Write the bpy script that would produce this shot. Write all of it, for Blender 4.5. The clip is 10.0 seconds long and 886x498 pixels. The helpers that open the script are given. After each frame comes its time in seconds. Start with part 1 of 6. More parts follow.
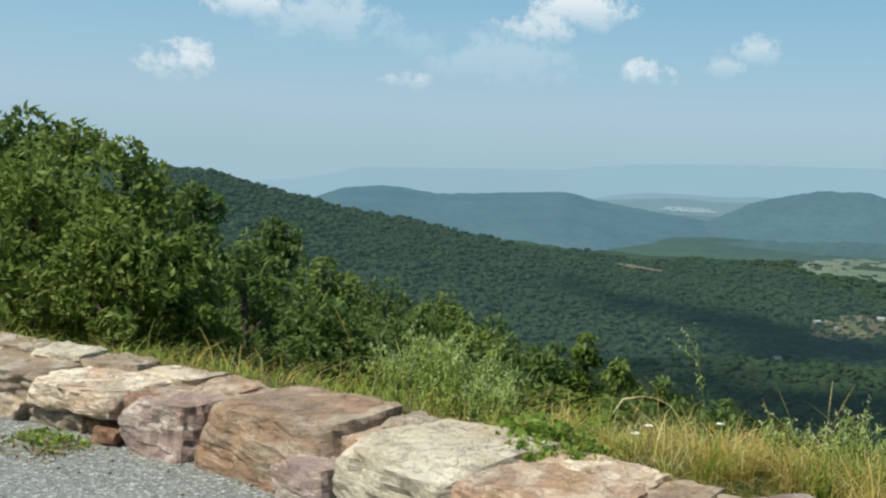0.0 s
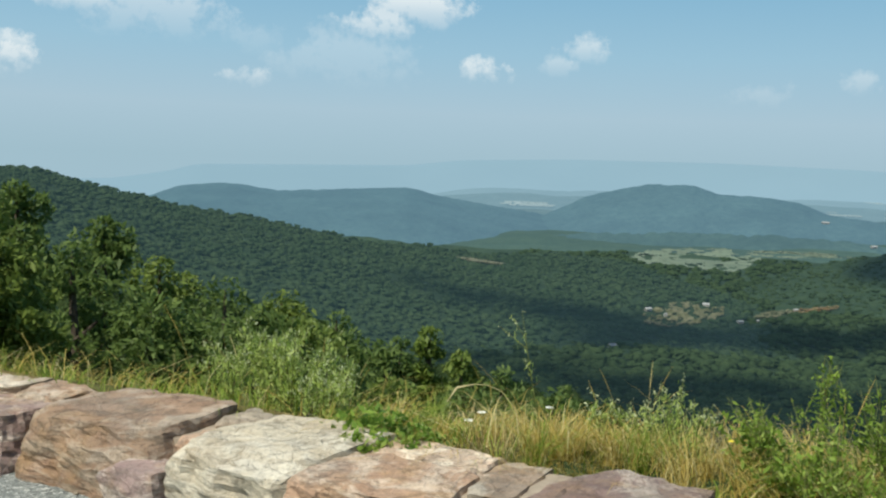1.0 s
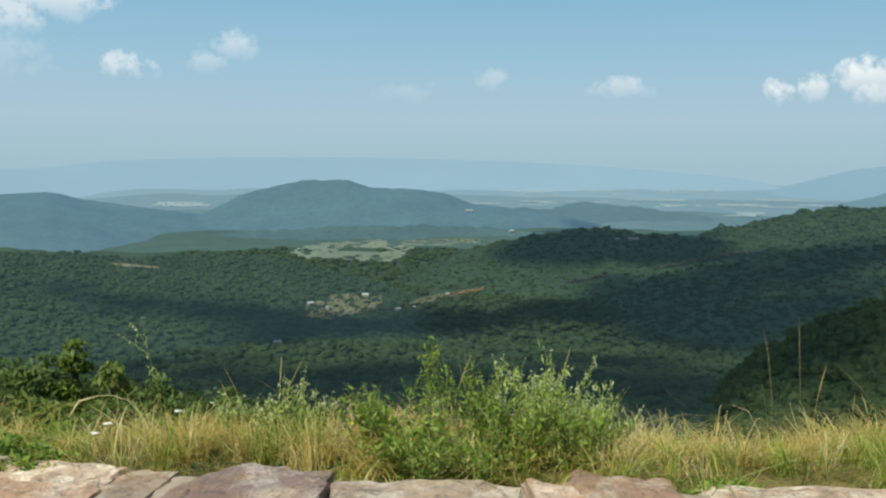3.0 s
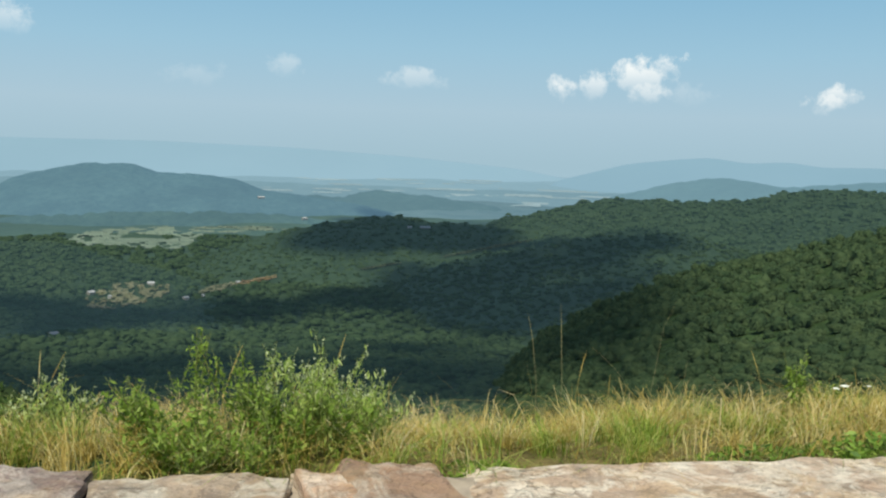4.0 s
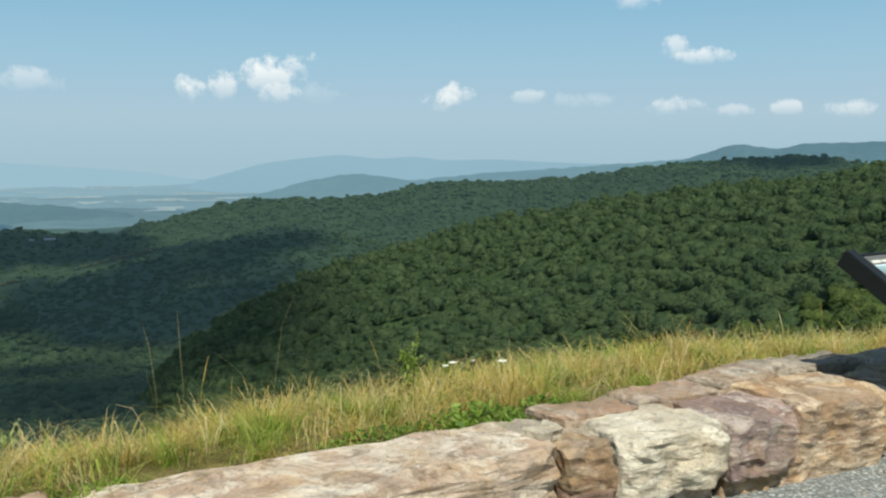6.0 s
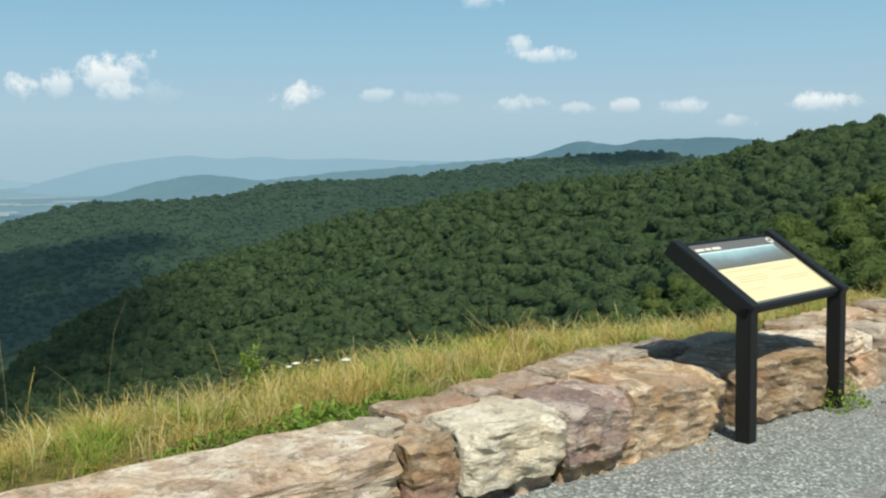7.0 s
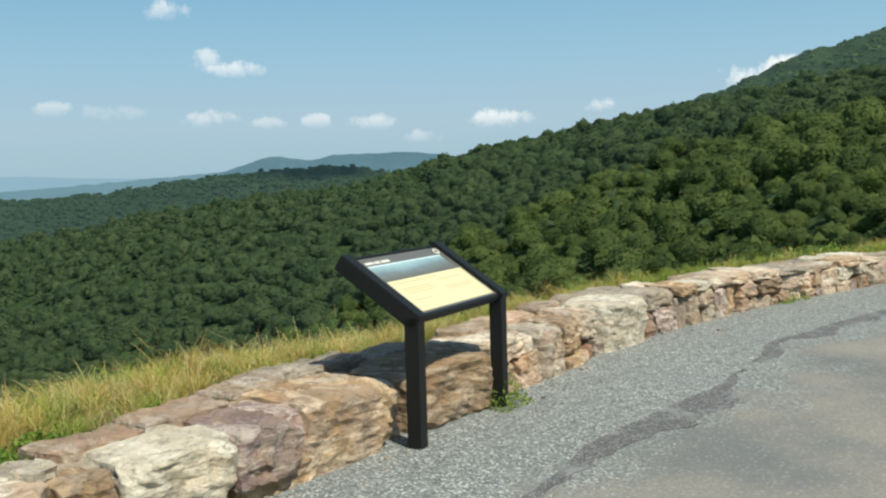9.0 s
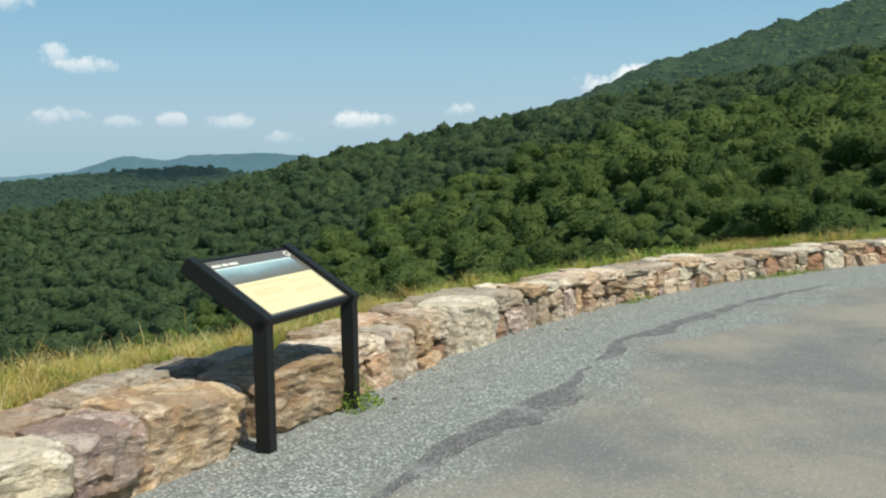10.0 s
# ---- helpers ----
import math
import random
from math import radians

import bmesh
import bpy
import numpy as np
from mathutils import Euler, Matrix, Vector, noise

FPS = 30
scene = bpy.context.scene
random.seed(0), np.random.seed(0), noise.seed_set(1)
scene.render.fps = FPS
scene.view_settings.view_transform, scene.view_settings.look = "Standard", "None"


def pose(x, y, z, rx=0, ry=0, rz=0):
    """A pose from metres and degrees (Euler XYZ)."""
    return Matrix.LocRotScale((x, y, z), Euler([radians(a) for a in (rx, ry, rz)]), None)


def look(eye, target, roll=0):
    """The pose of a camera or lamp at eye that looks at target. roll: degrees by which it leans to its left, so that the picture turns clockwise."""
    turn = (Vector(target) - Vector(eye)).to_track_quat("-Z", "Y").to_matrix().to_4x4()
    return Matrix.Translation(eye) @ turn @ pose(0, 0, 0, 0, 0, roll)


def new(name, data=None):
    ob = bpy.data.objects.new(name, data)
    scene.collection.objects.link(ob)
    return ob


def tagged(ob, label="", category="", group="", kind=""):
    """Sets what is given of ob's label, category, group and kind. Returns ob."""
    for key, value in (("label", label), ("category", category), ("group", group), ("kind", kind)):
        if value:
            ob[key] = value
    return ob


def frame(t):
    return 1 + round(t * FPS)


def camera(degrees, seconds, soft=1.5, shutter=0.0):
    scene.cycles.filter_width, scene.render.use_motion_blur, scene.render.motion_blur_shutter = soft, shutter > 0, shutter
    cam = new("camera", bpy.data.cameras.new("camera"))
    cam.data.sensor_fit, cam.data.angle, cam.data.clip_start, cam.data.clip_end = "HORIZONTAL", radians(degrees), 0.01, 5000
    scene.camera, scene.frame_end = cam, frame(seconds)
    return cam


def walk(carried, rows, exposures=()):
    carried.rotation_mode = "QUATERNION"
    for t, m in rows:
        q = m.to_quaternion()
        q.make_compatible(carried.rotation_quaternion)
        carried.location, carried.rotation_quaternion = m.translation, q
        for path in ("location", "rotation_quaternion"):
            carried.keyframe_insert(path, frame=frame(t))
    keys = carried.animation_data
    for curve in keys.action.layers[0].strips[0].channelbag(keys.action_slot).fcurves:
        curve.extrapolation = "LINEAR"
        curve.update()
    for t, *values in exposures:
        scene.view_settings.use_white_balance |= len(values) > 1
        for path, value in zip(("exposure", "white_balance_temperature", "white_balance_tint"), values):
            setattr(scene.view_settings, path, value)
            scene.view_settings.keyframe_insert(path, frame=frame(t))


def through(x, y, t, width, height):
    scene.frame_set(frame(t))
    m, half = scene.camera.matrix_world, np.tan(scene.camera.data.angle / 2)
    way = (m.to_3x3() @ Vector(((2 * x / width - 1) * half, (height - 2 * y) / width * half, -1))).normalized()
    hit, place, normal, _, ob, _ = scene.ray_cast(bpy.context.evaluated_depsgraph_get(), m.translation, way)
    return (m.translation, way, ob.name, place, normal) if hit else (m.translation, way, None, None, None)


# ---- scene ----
cam = camera(48.5, 10.0, soft=2.2)
PATH = [
    (0, (0.0, -0.0, 1.601), (0.079, 1.99, 1.423), 2.54),
    (0.5, (0.024, -0.001, 1.598), (0.263, 1.977, 1.424), 2.53),
    (1, (0.049, -0.031, 1.593), (0.443, 1.922, 1.42), 2.21),
    (1.5, (0.086, -0.087, 1.602), (0.638, 1.827, 1.428), 1.83),
    (2, (0.111, -0.124, 1.604), (0.822, 1.738, 1.429), 1.85),
    (2.2, (0.124, -0.148, 1.603), (0.892, 1.69, 1.427), 1.77),
    (3.3, (0.2, -0.257, 1.631), (1.338, 1.379, 1.461), 1.33),
    (3.5, (0.215, -0.271, 1.634), (1.425, 1.312, 1.454), 2.33),
    (4, (0.252, -0.29, 1.633), (1.615, 1.163, 1.455), 1.89),
    (4.5, (0.261, -0.331, 1.641), (1.76, 0.982, 1.467), 0.90),
    (5, (0.267, -0.374, 1.644), (1.886, 0.787, 1.47), 0.73),
    (5.5, (0.287, -0.399, 1.645), (2.003, 0.613, 1.472), -0.06),
    (5.7, (0.29, -0.41, 1.645), (2.038, 0.547, 1.475), -0.12),
    (6.8, (0.326, -0.488, 1.637), (2.207, 0.168, 1.463), -0.79),
    (7, (0.331, -0.494, 1.637), (2.231, 0.104, 1.463), -0.91),
    (7.5, (0.36, -0.521, 1.635), (2.3, -0.066, 1.46), -1.14),
    (8, (0.398, -0.552, 1.635), (2.369, -0.254, 1.464), -1.30),
    (8.5, (0.407, -0.6, 1.639), (2.396, -0.464, 1.477), -1.52),
    (9, (0.404, -0.642, 1.641), (2.398, -0.647, 1.484), -1.62),
    (9.5, (0.386, -0.679, 1.641), (2.375, -0.823, 1.486), -1.09),
    (10, (0.374, -0.712, 1.64), (2.347, -0.997, 1.481), -1.09),
]
walk(cam, [(t, look(eye, target, roll)) for t, eye, target, roll in PATH], [(0.0, -0.09, 6380, 4.5), (2.2, -0.11, 6380, 4.5), (4.0, -0.06, 6380, 4.5), (10.0, -0.05, 6380, 4.5)])

EYE = 1.63


# ---- light ----
def sky_vector(az, el):
    a, e = radians(az), radians(el)
    return Vector((math.sin(a) * math.cos(e), math.cos(a) * math.cos(e), math.sin(e)))


SUN = Vector((-0.47, -0.31, 0.83)).normalized()
sun_data = bpy.data.lights.new("sun", "SUN")
sun_data.energy, sun_data.angle, sun_data.color = 5.15, radians(0.55), (1.0, 0.93, 0.81)
sun = new("sun", sun_data)
sun.matrix_world = look(SUN * 50, (0, 0, 0))

world = bpy.data.worlds.new("summer_sky")
world.use_nodes = True
scene.world = world
wt = world.node_tree
wt.nodes.clear()


def wnode(kind, **kw):
    n = wt.nodes.new(kind)
    for k, v in kw.items():
        n.inputs[int(k[1:])].default_value = v
    return n


def wmath(op, a, b=0.0, clamp=False):
    n = wt.nodes.new("ShaderNodeMath")
    n.operation, n.use_clamp = op, clamp
    for i, v in enumerate((a, b)):
        if isinstance(v, (int, float)):
            n.inputs[i].default_value = v
        else:
            wt.links.new(v, n.inputs[i])
    return n.outputs[0]


def wmix(fac, a, b):
    n = wt.nodes.new("ShaderNodeMix")
    n.data_type = "RGBA"
    for i, v in ((0, fac), (6, a), (7, b)):
        if isinstance(v, (int, float, tuple)):
            n.inputs[i].default_value = v
        else:
            wt.links.new(v, n.inputs[i])
    return n.outputs[2]


sky = wt.nodes.new("ShaderNodeTexSky")
sky.sky_type, sky.sun_disc = "NISHITA", False
sky.sun_elevation = math.asin(SUN.z)
sky.sun_rotation = math.atan2(SUN.x, SUN.y)
sky.air_density, sky.dust_density, sky.ozone_density, sky.altitude = 1.0, 1.6, 1.2, 800
coord = wt.nodes.new("ShaderNodeTexCoord")
direction = coord.outputs["Generated"]
parts = wt.nodes.new("ShaderNodeSeparateXYZ")
wt.links.new(direction, parts.inputs[0])
up = parts.outputs[2]


def wdot(v):
    n = wt.nodes.new("ShaderNodeVectorMath")
    n.operation = "DOT_PRODUCT"
    n.inputs[1].default_value = v
    wt.links.new(direction, n.inputs[0])
    return n.outputs["Value"]


def wnoise(scale, detail, rough):
    n = wt.nodes.new("ShaderNodeTexNoise")
    n.inputs["Scale"].default_value, n.inputs["Detail"].default_value, n.inputs["Roughness"].default_value = scale, detail, rough
    wt.links.new(direction, n.inputs["Vector"])
    return n.outputs[0]


billow = wmath("SUBTRACT", wnoise(30, 8, 0.66), 0.5)
wisp = wmath("SUBTRACT", wnoise(90, 4, 0.6), 0.5)
edge = wmath("ADD", wmath("MULTIPLY", billow, 4.4), wmath("MULTIPLY", wisp, 1.6))
layers = []


def cumulus(az, el, half_w, half_h, thick):
    """One fair-weather cloud: azimuth, elevation, half width and half height in degrees, and how dense it is."""
    c = sky_vector(az, el)
    right = Vector((math.cos(radians(az)), -math.sin(radians(az)), 0))
    over = right.cross(c)
    u = wmath("DIVIDE", wdot(right), math.sin(radians(half_w * 1.05)))
    v = wmath("DIVIDE", wdot(over), math.sin(radians(half_h)))
    body = wmath("SUBTRACT", 0.82, wmath("ADD", wmath("MULTIPLY", u, u), wmath("MULTIPLY", v, v)))
    dense = wmath("MULTIPLY", wmath("MULTIPLY", wmath("ADD", body, edge), 1.25, True), wmath("ADD", wmath("MULTIPLY", v, 0.7), 0.75, True))
    dense = wmath("MULTIPLY", dense, wmath("GREATER_THAN", wdot(c), 0.5))
    dense = wmath("MULTIPLY", dense, thick)
    belly = wmath("MULTIPLY", dense, wmath("MULTIPLY", v, -0.55, True))
    layers.append((dense, belly))


cumulus(-12.8, 4.8, 2.3, 1.2, 0.7)
cumulus(-12.2, 5.5, 1.1, 0.8, 0.6)
cumulus(-0.1, 4.45, 1.7, 0.7, 0.4)
cumulus(-9.3, 8.2, 2.4, 1.0, 0.7)
cumulus(-4.2, 7.7, 4.8, 1.6, 0.36)
cumulus(0.3, 6.6, 2.6, 1.2, 0.14)
cumulus(9.9, 8.8, 2.9, 1.5, 0.8)
cumulus(7.4, 7.6, 2.4, 1.3, 0.6)
cumulus(5.6, 5.9, 5.0, 2.0, 0.2)
cumulus(13.4, 5.3, 1.6, 0.9, 0.6)
cumulus(19.1, 6.8, 1.6, 1, 0.5)
cumulus(17.8, 5.8, 1.2, 0.7, 0.3)
cumulus(28.8, 4.4, 2.4, 0.8, 0.16)
cumulus(33.8, 5.1, 1.1, 0.8, 0.28)
cumulus(41.1, 4.7, 2.0, 0.8, 0.4)
cumulus(49.7, 4.3, 1.0, 0.85, 0.85)
cumulus(51.5, 4.6, 0.95, 1.0, 0.78)
cumulus(54.1, 5.1, 2.1, 1.2, 0.95)
cumulus(55.4, 5.75, 1.3, 0.95, 0.95)
cumulus(54.7, 4.2, 1.4, 0.8, 0.7)
cumulus(57.0, 4.2, 1.6, 0.9, 0.18)
cumulus(64.0, 3.7, 1.5, 0.7, 0.8)
cumulus(64.9, 4.2, 1.0, 0.7, 0.8)
cumulus(68.6, 3.95, 1.1, 0.5, 0.42)
cumulus(72.1, 3.7, 1.7, 0.55, 0.26)
cumulus(78.8, 6.0, 2.1, 0.55, 0.7)
cumulus(77.1, 6.5, 0.8, 0.85, 0.6)
cumulus(77.4, 3.3, 1.6, 0.6, 0.55)
cumulus(80.3, 2.95, 1.1, 0.4, 0.36)
cumulus(83, 3.1, 0.9, 0.45, 0.55)
cumulus(86.5, 2.95, 1.6, 0.5, 0.55)
cumulus(93.8, 3.0, 1.9, 0.65, 0.85)
cumulus(99.4, 3.5, 0.9, 0.45, 0.6)
cumulus(108.3, 4.7, 2.9, 0.9, 1)
cumulus(109.6, 5.3, 1.6, 0.6, 1)
cumulus(75.1, 9.2, 1.4, 0.8, 0.6)
cumulus(89.1, 2.05, 1.2, 0.5, 0.35)
cumulus(121.5, 9, 2, 0.8, 0.9)
cumulus(-30, 9, 5, 2, 0.6)
cumulus(140, 12, 6, 2, 0.7)
cumulus(20, 16, 9, 2.5, 0.6)
cumulus(60, 19, 8, 2.5, 0.7)
cumulus(95, 15, 7, 2.2, 0.6)
cumulus(180, 14, 9, 3, 0.7)
cumulus(230, 18, 8, 3, 0.6)
cumulus(290, 15, 9, 3, 0.7)
cover, shade = layers[0]
for dense, belly in layers[1:]:
    cover, shade = wmath("MAXIMUM", cover, dense), wmath("MAXIMUM", shade, belly)

sky_dim = wnode("ShaderNodeVectorMath")
sky_dim.operation = "SCALE"
wt.links.new(sky.outputs[0], sky_dim.inputs[0])
sky_dim.inputs["Scale"].default_value = 0.105
low = wmath("SUBTRACT", 1.0, wmath("MULTIPLY", wmath("SUBTRACT", wmath("ABSOLUTE", up), 0.26), 2.5, True))
tone = wt.nodes.new("ShaderNodeValToRGB")
tone_stops = [(0.0, (0.40, 0.55, 0.645, 1)), (0.25, (0.45, 0.595, 0.705, 1)), (0.55, (0.365, 0.57, 0.725, 1)), (1.0, (0.235, 0.47, 0.68, 1))]
for k, (p, c) in enumerate(tone_stops):
    e = tone.color_ramp.elements[0] if k == 0 else tone.color_ramp.elements.new(p * 0.999)
    e.color = c
tone.color_ramp.elements[-1].color = tone_stops[-1][1]
wt.links.new(wmath("MULTIPLY", up, 5.0, True), tone.inputs[0])
hazed = wmix(wmath("MULTIPLY", low, 1.1, True), sky_dim.outputs[0], tone.outputs[0])
cloud_colour = wmix(shade, (1.0, 1.0, 1.0, 1), (0.62, 0.68, 0.75, 1))
clouded = wmix(cover, hazed, cloud_colour)
back = wt.nodes.new("ShaderNodeBackground")
back.inputs["Strength"].default_value = 1.0
wt.links.new(clouded, back.inputs[0])
wout = wt.nodes.new("ShaderNodeOutputWorld")
wt.links.new(back.outputs[0], wout.inputs[0])


# ---- helpers of this scene ----
def mesh_object(name, verts, faces, material, parent=None, smooth=False):
    me = bpy.data.meshes.new(name)
    me.from_pydata([tuple(v) for v in verts], [], [tuple(f) for f in faces])
    if smooth:
        me.polygons.foreach_set("use_smooth", [True] * len(me.polygons))
    me.materials.append(material)
    ob = new(name, me)
    if parent:
        ob.parent = parent
    return ob


def fast_mesh(name, verts, faces, material, smooth=False):
    """A mesh from numpy arrays; all faces have the same number of corners."""
    verts, faces = np.asarray(verts, np.float32), np.asarray(faces, np.int32)
    me = bpy.data.meshes.new(name)
    k = faces.shape[1]
    me.vertices.add(len(verts))
    me.vertices.foreach_set("co", verts.ravel())
    me.loops.add(faces.size)
    me.loops.foreach_set("vertex_index", faces.ravel())
    me.polygons.add(len(faces))
    me.polygons.foreach_set("loop_start", np.arange(0, faces.size, k, dtype=np.int32))
    me.polygons.foreach_set("loop_total", np.full(len(faces), k, np.int32))
    if smooth:
        me.polygons.foreach_set("use_smooth", np.ones(len(faces), bool))
    me.update(calc_edges=True)
    me.materials.append(material)
    return new(name, me)


def part(name, bm, material, parent, label=""):
    me = bpy.data.meshes.new(name)
    bm.to_mesh(me)
    bm.free()
    me.materials.append(material)
    ob = new(name, me)
    ob.parent = parent
    return tagged(ob, label)


def grid_faces(rows, cols):
    i = np.arange(rows - 1)[:, None] * cols + np.arange(cols - 1)[None]
    return np.stack([i, i + 1, i + cols + 1, i + cols], -1).reshape(-1, 4)


def lattice(x, y, seed=0):
    """Smooth value noise of numpy arrays, -1 to 1."""
    xi, yi = np.floor(x).astype(np.int64), np.floor(y).astype(np.int64)
    fx, fy = x - xi, y - yi
    fx, fy = fx * fx * (3 - 2 * fx), fy * fy * (3 - 2 * fy)

    def h(a, b):
        n = (a * 374761393 + b * 668265263 + seed * 974634777) & 0xFFFFFFFF
        n = ((n ^ (n >> 13)) * 1274126177) & 0xFFFFFFFF
        return ((n ^ (n >> 16)) & 0xFFFF) / 32767.5 - 1

    a = h(xi, yi) * (1 - fx) + h(xi + 1, yi) * fx
    b = h(xi, yi + 1) * (1 - fx) + h(xi + 1, yi + 1) * fx
    return a * (1 - fy) + b * fy


def fbm(x, y, octaves=4, seed=0):
    return sum(lattice(x * 2**k, y * 2**k, seed + k) / 2**k for k in range(octaves))


# ---- materials ----
class Mat:
    def __init__(self, name, rough=0.8, specular=0.3):
        self.m = bpy.data.materials.new(name)
        self.m.use_nodes = True
        self.t = self.m.node_tree
        self.b = self.t.nodes["Principled BSDF"]
        self.b.inputs["Roughness"].default_value = rough
        self.b.inputs["Specular IOR Level"].default_value = specular
        self.pos = self.t.nodes.new("ShaderNodeTexCoord").outputs["Object"]

    def link(self, a, b):
        self.t.links.new(a, b)

    def noise(self, scale, detail=4, rough=0.6, stretch=None, distort=0.0, vector=None):
        n = self.t.nodes.new("ShaderNodeTexNoise")
        n.inputs["Scale"].default_value, n.inputs["Detail"].default_value = scale, detail
        n.inputs["Roughness"].default_value, n.inputs["Distortion"].default_value = rough, distort
        v = vector or self.pos
        if stretch:
            s = self.t.nodes.new("ShaderNodeMapping")
            s.inputs["Scale"].default_value = stretch
            self.link(v, s.inputs[0])
            v = s.outputs[0]
        self.link(v, n.inputs["Vector"])
        return n.outputs[0]

    def cells(self, scale, feature="F1"):
        n = self.t.nodes.new("ShaderNodeTexVoronoi")
        n.feature = feature
        n.inputs["Scale"].default_value = scale
        self.link(self.pos, n.inputs["Vector"])
        return n

    def ramp(self, value, stops):
        n = self.t.nodes.new("ShaderNodeValToRGB")
        els = n.color_ramp.elements
        els.remove(els[1])
        for k, (p, c) in enumerate(stops):
            e = els[0] if k == 0 else els.new(p)
            if k == 0:
                e.position = p
            e.color = (*c, 1) if isinstance(c, tuple) else (c, c, c, 1)
        self.link(value, n.inputs[0])
        return n.outputs[0]

    def mix(self, fac, a, b, mode="MIX"):
        n = self.t.nodes.new("ShaderNodeMix")
        n.data_type, n.blend_type = "RGBA", mode
        for i, v in ((0, fac), (6, a), (7, b)):
            if isinstance(v, (int, float)):
                n.inputs[i].default_value = v
            elif isinstance(v, tuple):
                n.inputs[i].default_value = (*v, 1)
            else:
                self.link(v, n.inputs[i])
        return n.outputs[2]

    def math(self, op, a, b=0.0, clamp=False):
        n = self.t.nodes.new("ShaderNodeMath")
        n.operation, n.use_clamp = op, clamp
        for i, v in enumerate((a, b)):
            if isinstance(v, (int, float)):
                n.inputs[i].default_value = v
            else:
                self.link(v, n.inputs[i])
        return n.outputs[0]

    def island(self):
        return self.t.nodes.new("ShaderNodeNewGeometry").outputs["Random Per Island"]

    def object_random(self):
        return self.t.nodes.new("ShaderNodeObjectInfo").outputs["Random"]

    def colour(self, v):
        if isinstance(v, tuple):
            self.b.inputs["Base Color"].default_value = (*v, 1)
        else:
            self.link(v, self.b.inputs["Base Color"])
        return self

    def bump(self, height, strength, distance):
        n = self.t.nodes.new("ShaderNodeBump")
        n.inputs["Strength"].default_value, n.inputs["Distance"].default_value = strength, distance
        self.link(height, n.inputs["Height"])
        self.link(n.outputs[0], self.b.inputs["Normal"])
        return self


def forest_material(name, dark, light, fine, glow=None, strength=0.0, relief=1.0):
    """Tree cover; glow and strength paint summer haze over distant woods as emission."""
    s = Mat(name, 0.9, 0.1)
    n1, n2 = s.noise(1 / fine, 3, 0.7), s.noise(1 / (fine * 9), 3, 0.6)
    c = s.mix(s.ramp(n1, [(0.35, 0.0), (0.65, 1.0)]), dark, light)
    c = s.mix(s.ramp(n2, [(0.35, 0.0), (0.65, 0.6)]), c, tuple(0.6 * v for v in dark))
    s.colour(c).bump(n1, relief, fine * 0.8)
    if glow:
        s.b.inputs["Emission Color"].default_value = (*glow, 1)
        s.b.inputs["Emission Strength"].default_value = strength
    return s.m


def leaf_material(name, dark, light, tip=None, through=0.35):
    s = Mat(name, 0.55, 0.25)
    r = s.island()
    stops = [(0.0, dark), (0.7, light)] + ([(1.0, tip)] if tip else [])
    c = s.ramp(r, stops)
    c = s.mix(s.math("MULTIPLY", s.noise(0.35, 2), 0.45), c, tuple(v * 0.6 for v in dark))
    s.colour(c)
    t = s.t.nodes.new("ShaderNodeBsdfTranslucent")
    s.link(c, t.inputs[0])
    m = s.t.nodes.new("ShaderNodeMixShader")
    m.inputs[0].default_value = through
    out = s.t.nodes["Material Output"]
    s.link(s.b.outputs[0], m.inputs[1])
    s.link(t.outputs[0], m.inputs[2])
    s.link(m.outputs[0], out.inputs[0])
    return s.m


def crown_material(name, dark, light, patch=0.16):
    """Leafy crowns some way off: each crown has its own green."""
    s = Mat(name, 0.85, 0.12)
    each = s.ramp(s.noise(patch, 3, 0.6), [(0.38, 0.0), (0.62, 1.0)])
    r = s.math("ADD", s.math("MULTIPLY", s.island(), 0.25), s.math("MULTIPLY", each, 0.75))
    n = s.noise(0.45, 5, 0.75)
    c = s.mix(r, dark, light)
    c = s.mix(s.ramp(n, [(0.28, 0.4), (0.58, 0.0)]), c, tuple(v * 0.6 for v in dark))
    s.colour(c).bump(s.noise(2.6, 5, 0.8), 0.7, 0.45)
    t = s.t.nodes.new("ShaderNodeBsdfTranslucent")
    s.link(c, t.inputs[0])
    m = s.t.nodes.new("ShaderNodeMixShader")
    m.inputs[0].default_value = 0.45
    s.link(s.b.outputs[0], m.inputs[1])
    s.link(t.outputs[0], m.inputs[2])
    s.link(m.outputs[0], s.t.nodes["Material Output"].inputs[0])
    return s.m


